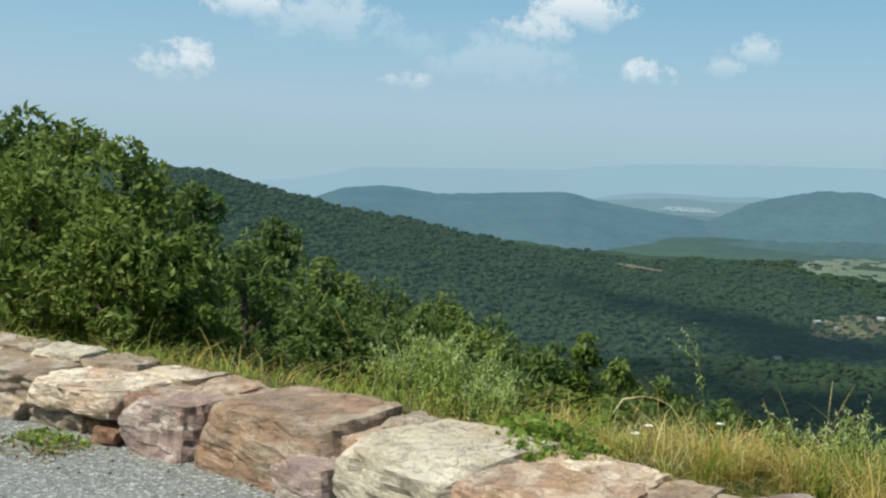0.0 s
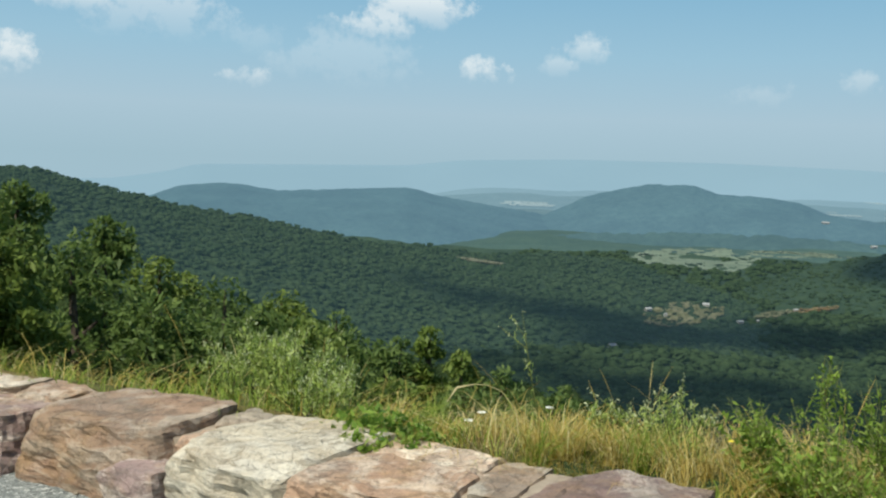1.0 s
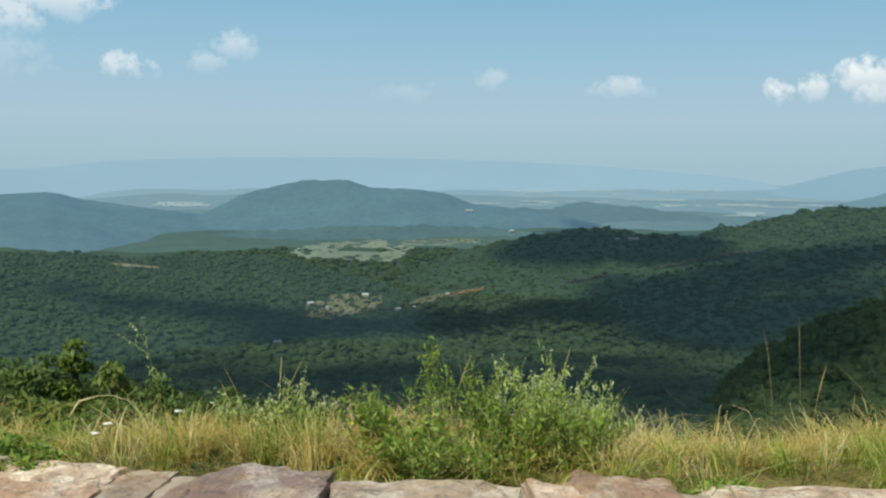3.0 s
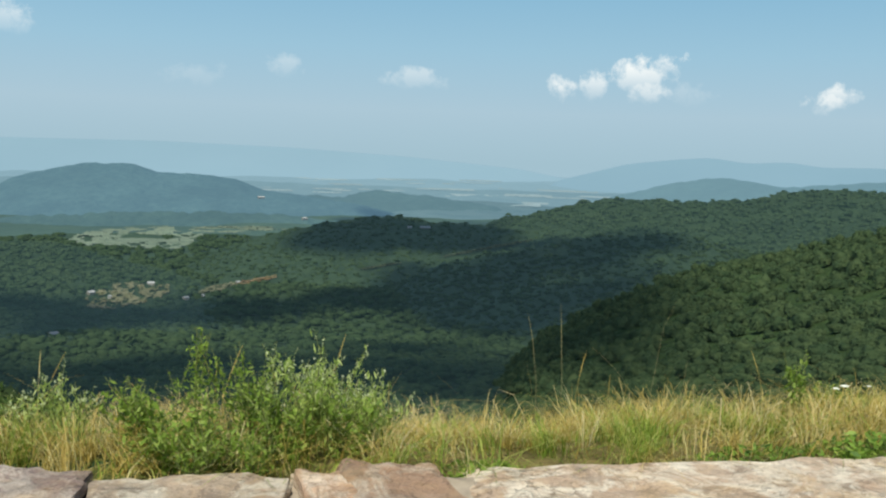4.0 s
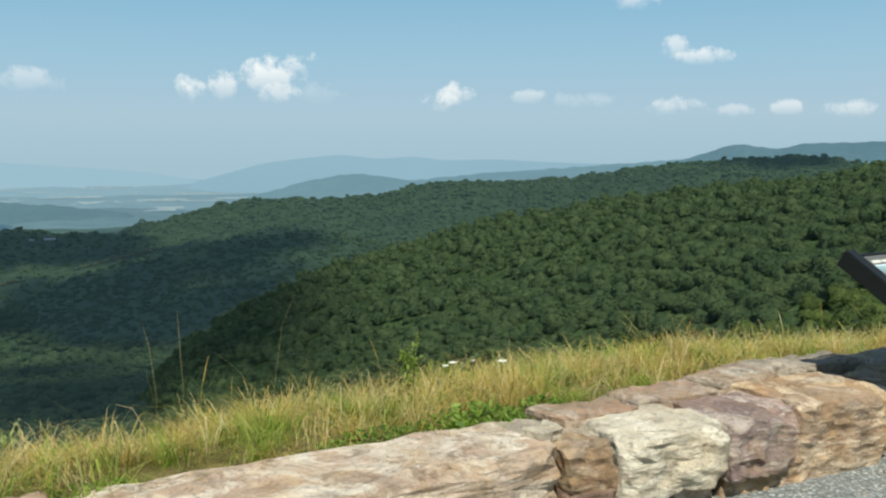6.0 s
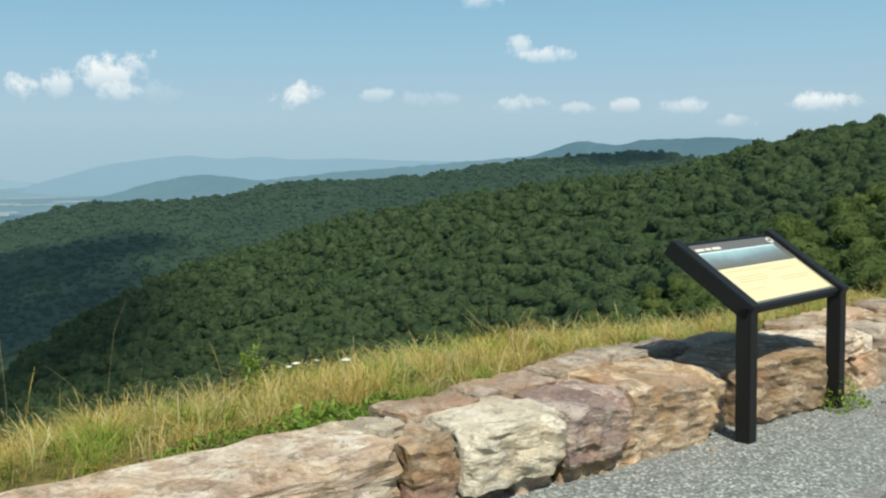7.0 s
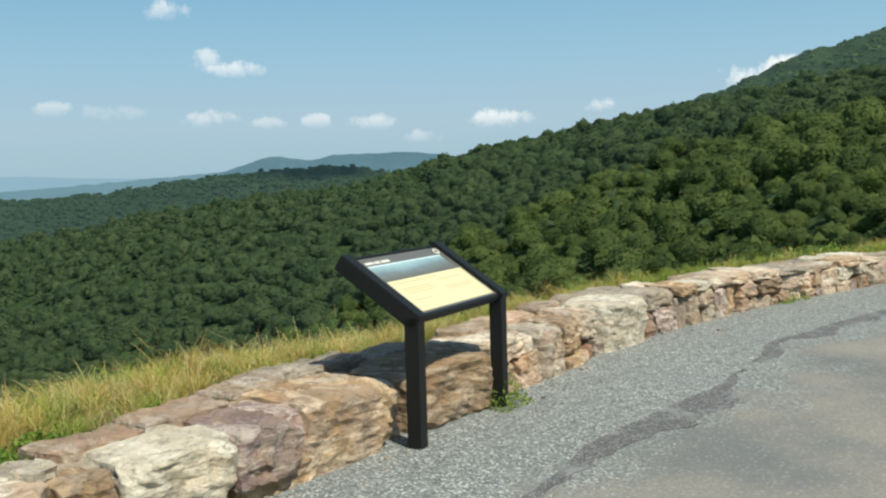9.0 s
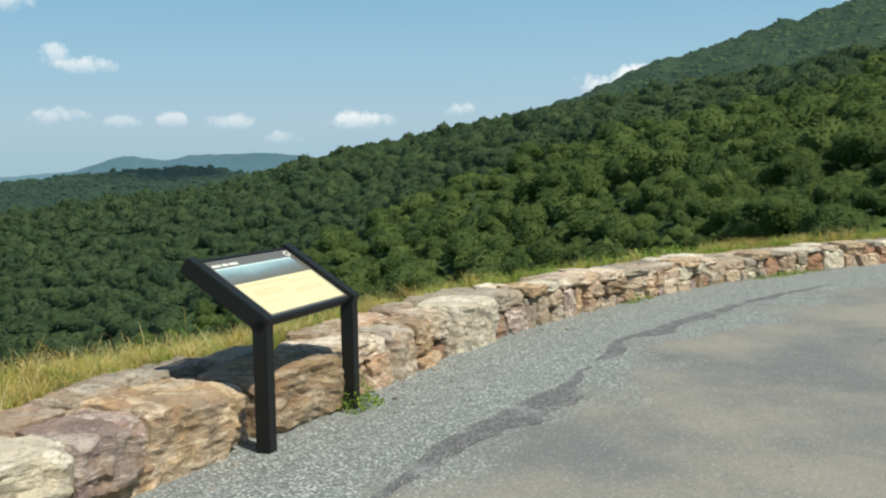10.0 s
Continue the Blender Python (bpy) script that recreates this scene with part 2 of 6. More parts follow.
def stone_material(name, base, second, vein, rust=0.3, gold=0.0, stain=0.5, least=0.74, vary=0.46):
    """Weathered rock: broad patches of colour, streaks along the bedding, stains, grain and a few cracks."""
    s = Mat(name, 0.88, 0.2)
    o = s.object_random()
    shift = s.t.nodes.new("ShaderNodeVectorMath")
    shift.operation = "ADD"
    s.link(s.pos, shift.inputs[0])
    spread = s.t.nodes.new("ShaderNodeCombineXYZ")
    s.link(s.math("MULTIPLY", o, 37.0), spread.inputs[0])
    s.link(s.math("MULTIPLY", o, 91.0), spread.inputs[1])
    s.link(spread.outputs[0], shift.inputs[1])
    v = shift.outputs[0]
    big, layers = s.noise(2.6, 5, 0.65, vector=v, distort=0.6), s.noise(2.0, 7, 0.7, (1.6, 1.0, 6.0), 1.1, v)
    grain = s.noise(42, 5, 0.75, vector=v)
    c = s.mix(s.ramp(big, [(0.38, 0.0), (0.62, 1.0)]), base, second)
    c = s.mix(s.ramp(layers, [(0.48, 0.0), (0.57, 0.95)]), c, vein)
    c = s.mix(s.ramp(s.noise(6.5, 6, 0.8, (1.0, 1.0, 3.0), 0.9, v), [(0.40, 0.75), (0.47, 0.0)]), c, tuple(x * 0.5 for x in second))
    c = s.mix(s.ramp(s.noise(1.5, 4, 0.7, vector=v), [(0.5, 0.0), (0.68, rust)]), c, (0.34, 0.175, 0.08))
    c = s.mix(s.ramp(s.noise(3.1, 5, 0.7, vector=v, distort=0.8), [(0.48, 0.0), (0.64, gold)]), c, (0.66, 0.43, 0.16))
    c = s.mix(s.ramp(s.noise(1.3, 7, 0.78, vector=v, distort=0.5), [(0.47, 0.0), (0.60, 0.75 * stain)]), c, (0.40, 0.365, 0.315))
    c = s.mix(s.ramp(s.noise(4.4, 6, 0.8, vector=v), [(0.52, 0.0), (0.66, stain)]), c, (0.21, 0.18, 0.13))
    c = s.mix(s.ramp(grain, [(0.32, 0.6), (0.48, 0.0)]), c, tuple(x * 0.42 for x in base))
    here = s.ramp(s.noise(1.9, 2, 0.5, vector=v), [(0.5, 0.0), (0.62, 0.8)])
    crack = s.ramp(s.noise(3.0, 4, 0.6, (1.0, 1.0, 2.6), 1.4, v), [(0.492, 0.0), (0.5, 0.45), (0.508, 0.0)])
    c = s.mix(s.math("MULTIPLY", here, crack), c, tuple(x * 0.25 for x in base))
    tone = s.t.nodes.new("ShaderNodeHueSaturation")
    s.link(c, tone.inputs["Color"])
    s.link(s.math("ADD", least - 0.14, s.math("MULTIPLY", o, vary)), tone.inputs["Value"])
    s.link(tone.outputs[0], s.b.inputs["Base Color"])
    flake = s.ramp(s.noise(9.0, 6, 0.7, (1.0, 1.0, 2.4), 0.8, v), [(0.40, 0.0), (0.47, 0.5), (0.53, 0.55), (0.60, 1.0)])
    pits = s.math("MULTIPLY", grain, 0.20)
    h = s.math("ADD", s.math("MULTIPLY", layers, 0.8), s.math("ADD", pits, s.math("ADD", s.math("MULTIPLY", s.noise(7, 5, 0.62, vector=v), 0.40), s.math("MULTIPLY", flake, 0.16))))
    h = s.math("SUBTRACT", h, s.math("MULTIPLY", s.math("MULTIPLY", here, crack), 0.5))
    s.bump(h, 1.0, 0.038)
    return s.m


def plain(name, c, rough=0.6, spec=0.3, grain=40, amount=0.15):
    s = Mat(name, rough, spec)
    n = s.noise(grain, 4, 0.6)
    s.colour(s.mix(n, tuple(x * (1 - amount) for x in c), tuple(min(1, x * (1 + amount)) for x in c))).bump(n, 0.15, 0.01)
    return s.m


STONES = {
    "pale": stone_material("pale_tan_stone", (0.71, 0.55, 0.41), (0.57, 0.42, 0.30), (0.93, 0.83, 0.67), 0.3, 0.3),
    "white": stone_material("flaky_white_stone", (0.81, 0.735, 0.575), (0.69, 0.595, 0.44), (0.91, 0.845, 0.69), 0.1, 0.12, 0.42, 0.95, 0.1),
    "pink": stone_material("pinkish_brown_stone", (0.58, 0.375, 0.25), (0.66, 0.45, 0.31), (0.86, 0.70, 0.54), 0.4, 0.25),
    "purple": stone_material("purple_grey_stone", (0.36, 0.26, 0.24), (0.50, 0.36, 0.325), (0.82, 0.70, 0.60), 0.3, 0.3),
    "brown": stone_material("rusty_brown_stone", (0.47, 0.315, 0.185), (0.37, 0.245, 0.15), (0.76, 0.60, 0.42), 0.5, 0.35),
    "grey": stone_material("weathered_grey_stone", (0.46, 0.40, 0.315), (0.37, 0.315, 0.245), (0.58, 0.50, 0.39), 0.2, 0.1),
    "red": stone_material("rust_red_stone", (0.40, 0.20, 0.125), (0.46, 0.27, 0.175), (0.50, 0.33, 0.23), 0.5, 0.2),
}
mortar_mat = plain("old_mortar", (0.36, 0.30, 0.23), 0.95, 0.1, 14, 0.4)
# ---- the overlook wall's line (inner foot), left to right ----
WALL = [(-9.5, 9.4), (-6.2, 7.7), (-4.2, 6.6), (-2.28, 5.63), (-1.08, 4.98), (-0.35, 4.4), (0.3, 3.82), (1.25, 3.12), (2.35, 2.35), (3.62, 1.5),
        (4.6, 0.92), (5.4, 0.33), (6.25, -0.27), (6.9, -0.74), (7.7, -1.3), (8.6, -1.8), (9.65, -2.56), (10.8, -3.56), (11.8, -4.65), (12.75, -5.75),
        (13.55, -6.9), (14.3, -8.3), (15.0, -9.9), (15.4, -11.8), (15.5, -14.0), (15.2, -17.0), (14.3, -20.0)]
wall_xy = np.array(WALL)
wall_s = np.r_[0, np.cumsum(np.hypot(*np.diff(wall_xy, axis=0).T))]
LENGTH = wall_s[-1]


def wall_point(s):
    return np.array([np.interp(s, wall_s, wall_xy[:, 0]), np.interp(s, wall_s, wall_xy[:, 1])])


def wall_frame(s):
    """The foot of the wall at s, the way along it, and the way out of it towards the valley."""
    a, b = wall_point(max(s - 0.4, 0)), wall_point(min(s + 0.4, LENGTH))
    along = (b - a) / np.hypot(*(b - a))
    return wall_point(s), along, np.array([-along[1], along[0]])


def wall_height(s):
    return float(np.interp(s, [0, 6, 9, 12, 17, 20, 24, 28, 40], [0.34, 0.32, 0.30, 0.35, 0.37, 0.40, 0.41, 0.36, 0.36]))


THICK = 0.6
wall_az = np.degrees(np.arctan2(wall_xy[:, 0], wall_xy[:, 1]))
wall_r = np.hypot(wall_xy[:, 0], wall_xy[:, 1])


# ---- ground: one sheet from the pavement to the horizon ----
def valley_elevation(r):
    return np.interp(np.log(r), np.log([110, 300, 500, 900, 1300, 1850, 2250, 2800, 3600, 4900]), [-23, -16.5, -12.6, -9.0, -6.9, -5.5, -4.2, -3.3, -1.9, -0.7])


def ground_height(az, r):
    """az in degrees from +y towards +x, r in metres (numpy arrays)."""
    az = (az + 180) % 360 - 180
    x, y = r * np.sin(np.radians(az)), r * np.cos(np.radians(az))
    rw = np.interp(az, wall_az, wall_r)
    d = r - rw
    narrow = np.interp(d, [0.22, 0.42, 0.9, 1.5, 2.4, 4, 6, 12, 45, 95], [-0.06, 0.2, 0.27, 0.15, -0.10, -0.7, -1.7, -4.2, -21, -43])
    broad = np.interp(d, [0.22, 0.42, 0.9, 2.0, 3.2, 4.4, 6, 12, 45, 95], [-0.06, 0.2, 0.30, 0.27, 0.10, -0.30, -1.3, -4.2, -21, -43])
    right = np.clip((az - 52) / 18, 0, 1)
    bank = narrow * (1 - right) + broad * right
    bank = bank + np.where(d > 0.9, 1, 0) * fbm(x * 0.7, y * 0.7, 3, 5) * np.clip(d * 0.03, 0, 1.2)
    far = EYE + r * np.tan(np.radians(valley_elevation(np.maximum(r, 110))))
    far = far - 0.022 * r * np.clip((14 - az) / 9, 0, 1) * np.clip((r - 2500) / 1500, 0, 1)
    far = far + fbm(x / 260, y / 260, 4, 9) * np.clip((r - 300) / 60, 0, 9)
    z = np.where(r < 110, bank, np.minimum(far, 0))
    blend = np.clip((r - 70) / 60, 0, 1)
    z = np.where(r < 70, bank, bank * (1 - blend) + far * blend)
    open_side = np.clip((az + 62) / 18, 0, 1) * np.clip((150 - az) / 12, 0, 1)
    hill = np.clip((r - 22) / 60, 0, None) ** 1.2 * 9
    hill = np.minimum(hill, 120)
    return z * open_side + (1 - open_side) * np.where(r > 22, hill, -0.06)


ring = np.unique(np.r_[np.linspace(0.0, 4, 9), np.linspace(4, 24, 61), np.geomspace(24, 4900, 95)])
angle = np.unique(np.r_[np.linspace(-180, -50, 66), np.linspace(-50, 135, 260), np.linspace(135, 180, 24)])
AZ, RR = np.meshgrid(angle, ring)
gz = ground_height(AZ, np.maximum(RR, 0.01))
ground_verts = np.stack([RR * np.sin(np.radians(AZ)), RR * np.cos(np.radians(AZ)), gz], -1).reshape(-1, 3)

gm = Mat("valley_ground", 0.95, 0.1)
gn = gm.noise(0.09, 4, 0.7)
gm.colour(gm.mix(gm.ramp(gn, [(0.35, 0.0), (0.65, 1.0)]), (0.030, 0.050, 0.022), (0.062, 0.092, 0.034))).bump(gn, 1.0, 5.0)
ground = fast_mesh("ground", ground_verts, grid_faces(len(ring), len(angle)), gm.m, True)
# haze painted in rings: emission rises and base colour fades with distance
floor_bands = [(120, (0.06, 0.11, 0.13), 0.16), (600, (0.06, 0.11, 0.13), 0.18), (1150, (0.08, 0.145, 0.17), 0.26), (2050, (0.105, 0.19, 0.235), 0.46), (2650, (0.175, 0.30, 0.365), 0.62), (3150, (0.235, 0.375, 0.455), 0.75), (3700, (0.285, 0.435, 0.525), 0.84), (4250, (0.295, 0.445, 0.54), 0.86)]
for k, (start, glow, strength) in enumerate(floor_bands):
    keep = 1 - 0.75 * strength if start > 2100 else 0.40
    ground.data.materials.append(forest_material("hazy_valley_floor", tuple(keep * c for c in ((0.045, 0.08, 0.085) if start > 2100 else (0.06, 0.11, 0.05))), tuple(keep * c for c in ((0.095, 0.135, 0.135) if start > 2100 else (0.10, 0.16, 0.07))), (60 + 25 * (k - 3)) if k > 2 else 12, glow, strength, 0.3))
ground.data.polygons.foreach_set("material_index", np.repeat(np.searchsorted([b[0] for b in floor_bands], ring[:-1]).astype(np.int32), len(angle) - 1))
tagged(ground, "green valley ground falling away below the overlook", "ground", kind="structure")

# pavement: grey stone chips near the wall, older asphalt further in
pm = Mat("chip_seal_pavement", 0.9, 0.25)
chips = pm.cells(72)
chip_tone = pm.t.nodes.new("ShaderNodeSeparateColor")
pm.link(chips.outputs["Color"], chip_tone.inputs[0])
speck = pm.ramp(chip_tone.outputs[0], [(0.0, (0.115, 0.125, 0.118)), (0.5, (0.218, 0.235, 0.222)), (0.85, (0.335, 0.352, 0.328)), (1.0, (0.62, 0.63, 0.585))])
patchy = pm.noise(1.1, 4, 0.65)
speck = pm.mix(pm.ramp(patchy, [(0.3, 0.35), (0.6, 0.0)]), speck, (0.22, 0.225, 0.225))
wear = pm.t.nodes.new("ShaderNodeAttribute")
wear.attribute_name = "worn"
gone = pm.ramp(pm.math("ADD", wear.outputs["Fac"], pm.math("MULTIPLY", pm.math("ADD", pm.math("SUBTRACT", pm.noise(45, 4, 0.7), 0.5), pm.math("SUBTRACT", pm.noise(3.2, 5, 0.7), 0.5)), 0.9)), [(0.38, 0.0), (0.7, 1.0)])
under = pm.mix(pm.ramp(pm.noise(0.55, 5, 0.62), [(0.38, 0.0), (0.62, 1.0)]), (0.165, 0.172, 0.166), (0.285, 0.263, 0.22))
under = pm.mix(pm.ramp(pm.noise(70, 4, 0.8), [(0.36, 0.55), (0.54, 0.0)]), under, (0.12, 0.12, 0.115))
under = pm.mix(pm.ramp(chip_tone.outputs[1], [(0.86, 0.0), (0.97, 0.4)]), under, (0.42, 0.41, 0.38))
pm.colour(pm.mix(gone, speck, under)).bump(pm.math("MULTIPLY", chips.outputs["Distance"], pm.math("SUBTRACT", 1.0, gone)), 0.7, 0.012)
am = Mat("worn_asphalt", 0.88, 0.3)
fine = am.noise(120, 3, 0.7)
asphalt = am.mix(am.ramp(am.noise(0.55, 5, 0.62), [(0.38, 0.0), (0.62, 1.0)]), (0.165, 0.172, 0.166), (0.285, 0.263, 0.22))
asphalt = am.mix(am.ramp(am.noise(70, 4, 0.8), [(0.36, 0.55), (0.54, 0.0)]), asphalt, (0.12, 0.12, 0.115))
bits = am.cells(95)
bit_tone = am.t.nodes.new("ShaderNodeSeparateColor")
am.link(bits.outputs["Color"], bit_tone.inputs[0])
asphalt = am.mix(am.ramp(bit_tone.outputs[1], [(0.86, 0.0), (0.97, 0.4)]), asphalt, (0.42, 0.41, 0.38))
am.colour(asphalt).bump(fine, 0.4, 0.006)
tm = Mat("dark_tar_seam", 0.88, 0.3)
tar_chip = tm.cells(80)
tar_tone = tm.t.nodes.new("ShaderNodeSeparateColor")
tm.link(tar_chip.outputs["Color"], tar_tone.inputs[0])
tar_c = tm.ramp(tar_tone.outputs[0], [(0.0, (0.085, 0.085, 0.083)), (0.7, (0.15, 0.15, 0.147)), (1.0, (0.30, 0.30, 0.29))])
tm.colour(tm.mix(tm.ramp(tm.noise(3.5, 4, 0.7), [(0.5, 0.0), (0.62, 0.8)]), tar_c, (0.27, 0.275, 0.27))).bump(tar_chip.outputs["Distance"], 0.7, 0.012)
tar = tm.m


def flat_patch(name, outline, z, material, label, category="pavement"):
    bm = bmesh.new()
    bm.faces.new([bm.verts.new((x, y, z)) for x, y in outline])
    bmesh.ops.triangulate(bm, faces=bm.faces[:])
    me = bpy.data.meshes.new(name)
    bm.to_mesh(me)
    bm.free()
    me.materials.append(material)
    return tagged(new(name, me), label, category, kind="structure")


flat_patch("road", [tuple(wall_point(s) + 0.1 * wall_frame(s)[2]) for s in np.linspace(0, LENGTH, 90)] + [(9, -24), (-4, -24), (-14, -14), (-17, 2), (-14, 10)], 0.004, am.m, "worn brownish grey asphalt lane", "road")


def lane_edge(s):
    return np.interp(s, [0, 15, 18.4, 19.3, 20.8, 23.4, 26, 29.3, 44], [2.2, 1.8, 1.6, 1.6, 1.66, 1.74, 1.68, 1.55, 1.8])


# the chip seal is a strip along the wall that thins out over the asphalt
strip_s, strip_d = np.linspace(0.0, LENGTH, 300), np.r_[-0.12, np.linspace(0, 3.2, 41)]
strip_v, worn = [], []
for s in strip_s:
    p, a, o = wall_frame(s)
    for d in strip_d:
        strip_v.append((*(p - o * d), 0.009))
        worn.append(d - lane_edge(s))
strip_v = np.array(strip_v)
wobble = 0.35 * fbm(strip_v[:, 0] * 0.9, strip_v[:, 1] * 0.9, 4, 3)
pavement = fast_mesh("pavement", strip_v, grid_faces(len(strip_s), len(strip_d)), pm.m)
layer = pavement.data.attributes.new("worn", "FLOAT", "POINT")
layer.data.foreach_set("value", np.clip(0.5 + (np.array(worn) + wobble) * 0.7, 0, 1).astype(np.float32))
tagged(pavement, "grey chip-seal pavement along the wall", "pavement", kind="structure")
seam_v, seam_f = [], []
for s in np.linspace(14.0, 33.0, 420):
    p, a, o = wall_frame(s)
    wob = float(fbm(np.array(s * 1.6), np.array(2.5), 5, 8))
    mid = float(np.interp(s, [14, 18.2, 19.1, 19.7, 20.7, 22.2, 22.9, 23.8, 25, 28, 33], [1.35, 1.3, 1.17, 1.22, 1.33, 1.23, 1.14, 1.26, 1.24, 1.2, 1.2])) + 0.06 * wob
    half = max(0.0, float(np.interp(s, [14, 17, 18.6, 19.4, 20.4, 20.9, 21.6, 22.6, 23.4, 25.2, 27.5, 29, 33], [0.13, 0.10, 0.07, 0.13, 0.15, 0.05, 0.0, 0.03, 0.12, 0.10, 0.06, 0.0, -0.05])) + 0.05 * wob)
    seam_v += [(*(p - o * (mid - half)), 0.0125), (*(p - o * (mid + half * (1 + 0.3 * float(fbm(np.array(s * 5.0), np.array(7.5), 3, 18))))), 0.0125)]
seam_f = [(2 * k, 2 * k + 1, 2 * k + 3, 2 * k + 2) for k in range(len(seam_v) // 2 - 1)]
tagged(mesh_object("seam", seam_v, seam_f, tar), "dark ragged tar seam in the pavement", "pavement", kind="structure")


# ---- hills ----
def ridge(name, crest, far, foot, back, material, label, step=0.25, rough=0.0, grain=14.0, foot_el=None, rows=44, taper=(3.0, 3.0)):
    """A wooded ridge: crest holds azimuth and elevation of its skyline as seen from the overlook; far and foot are distances, by azimuth or fixed."""
    az0, el0 = np.array(crest).T
    az = np.arange(az0[0], az0[-1] + step / 2, step)
    el = np.interp(az, az0, el0)
    el = np.convolve(np.pad(el, 3, mode="edge"), (0.05, 0.12, 0.2, 0.26, 0.2, 0.12, 0.05), mode="valid")
    r1 = np.interp(az, *np.array(far).T) if isinstance(far, list) else np.full(len(az), float(far))
    r0 = np.interp(az, *np.array(foot).T) if isinstance(foot, list) else np.full(len(az), float(foot))
    s = np.linspace(0, 1.45, rows)[:, None]
    r = np.where(s <= 1, r0 + (r1 - r0) * s, r1 + (back) * (s - 1) / 0.45)
    e0 = np.interp(az, *np.array(foot_el).T) if foot_el else valley_elevation(r0) - 1.0
    z0 = EYE + r0 * np.tan(np.radians(e0))
    z1 = EYE + r1 * np.tan(np.radians(el))
    up_way = np.clip(s, 0, 1)
    shape = up_way + 0.22 * np.sin(np.pi * up_way) * 0.5
    shape = np.where(s <= 1, np.minimum(shape, 1), 1 - (np.maximum(s - 1, 0) / 0.45) ** 1.5 * 0.9)
    z = np.where(s <= 1, z0 + (z1 - z0) * shape, z1 - np.maximum(z1 - z0, 0.08 * r1) * (1 - shape))
    x, y = r * np.sin(np.radians(az)), r * np.cos(np.radians(az))
    span = (z1 - z0) * np.sin(np.pi * np.clip(s, 0, 1))
    z = z + span * 0.16 * fbm(x / (0.35 * r1.mean()), y / (0.35 * r1.mean()), 3, 21)
    if rough:
        z = z + rough * (fbm(x / grain, y / grain, 2, 31) - 0.3)
    ends = np.clip((az - az[0]) / taper[0], 0, 1) * np.clip((az[-1] - az) / taper[1], 0, 1)
    ends = ends * ends * (3 - 2 * ends)
    floor_z = EYE + r * np.tan(np.radians(valley_elevation(np.maximum(r, 110)))) - 0.02 * r
    z = floor_z + (z - floor_z) * ends
    ob = fast_mesh(name, np.stack([x, y, z], -1).reshape(-1, 3), grid_faces(rows, len(az)), material, True)
    return tagged(ob, label, "hill", kind="structure"), (az, r0, r1, z[: int(np.searchsorted(s[:, 0], 1.0)) + 1], s[: int(np.searchsorted(s[:, 0], 1.0)) + 1, 0])


# haze is painted into these hills: bluish base colours, more emission with distance
far_blue = forest_material("far_ridge_in_haze", (0.05, 0.075, 0.09), (0.055, 0.08, 0.095), 300, (0.305, 0.455, 0.548), 0.86, 0.0)
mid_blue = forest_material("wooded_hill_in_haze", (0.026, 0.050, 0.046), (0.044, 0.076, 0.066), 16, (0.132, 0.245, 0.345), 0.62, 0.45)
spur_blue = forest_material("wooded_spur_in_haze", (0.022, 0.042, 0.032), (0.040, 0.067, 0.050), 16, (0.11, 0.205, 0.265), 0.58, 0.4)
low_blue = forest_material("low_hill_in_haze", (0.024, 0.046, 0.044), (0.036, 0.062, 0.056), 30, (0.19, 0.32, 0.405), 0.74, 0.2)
near_blue = forest_material("wooded_ridge_in_haze", (0.021, 0.039, 0.018), (0.037, 0.060, 0.026), 11, (0.07, 0.13, 0.155), 0.26, 0.5)
mountain_green = forest_material("wooded_mountainside_in_haze", (0.023, 0.042, 0.019), (0.040, 0.064, 0.027), 10, (0.07, 0.12, 0.13), 0.24, 0.5)
side_green = forest_material("wooded_slope", (0.03, 0.055, 0.02), (0.06, 0.10, 0.035), 8)

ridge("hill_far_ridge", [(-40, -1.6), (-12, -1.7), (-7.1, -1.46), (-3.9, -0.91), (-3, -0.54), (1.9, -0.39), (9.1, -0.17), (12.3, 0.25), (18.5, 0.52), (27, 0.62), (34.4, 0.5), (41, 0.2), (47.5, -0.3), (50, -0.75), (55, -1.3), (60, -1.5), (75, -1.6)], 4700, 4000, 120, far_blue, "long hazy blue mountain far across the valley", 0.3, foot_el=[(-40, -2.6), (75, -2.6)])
# painted haze again, in a slightly deeper blue
far_east_blue = forest_material("faint_hills_in_haze", (0.05, 0.075, 0.09), (0.055, 0.08, 0.095), 300, (0.270, 0.425, 0.525), 0.82, 0.0)
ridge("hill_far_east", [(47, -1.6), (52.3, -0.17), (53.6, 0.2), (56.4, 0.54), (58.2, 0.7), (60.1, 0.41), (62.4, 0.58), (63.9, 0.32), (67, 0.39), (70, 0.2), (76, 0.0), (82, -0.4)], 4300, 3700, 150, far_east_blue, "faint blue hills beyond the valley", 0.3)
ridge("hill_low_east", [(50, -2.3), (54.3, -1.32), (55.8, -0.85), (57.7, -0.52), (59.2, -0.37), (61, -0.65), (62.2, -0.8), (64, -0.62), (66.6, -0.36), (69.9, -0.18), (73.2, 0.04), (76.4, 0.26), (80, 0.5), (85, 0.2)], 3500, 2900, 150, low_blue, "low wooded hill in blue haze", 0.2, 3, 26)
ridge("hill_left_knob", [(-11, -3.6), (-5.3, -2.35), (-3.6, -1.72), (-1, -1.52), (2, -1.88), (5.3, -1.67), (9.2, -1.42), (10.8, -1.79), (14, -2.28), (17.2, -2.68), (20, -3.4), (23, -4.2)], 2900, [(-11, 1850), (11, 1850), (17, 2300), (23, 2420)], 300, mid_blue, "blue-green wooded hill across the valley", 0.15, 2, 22)
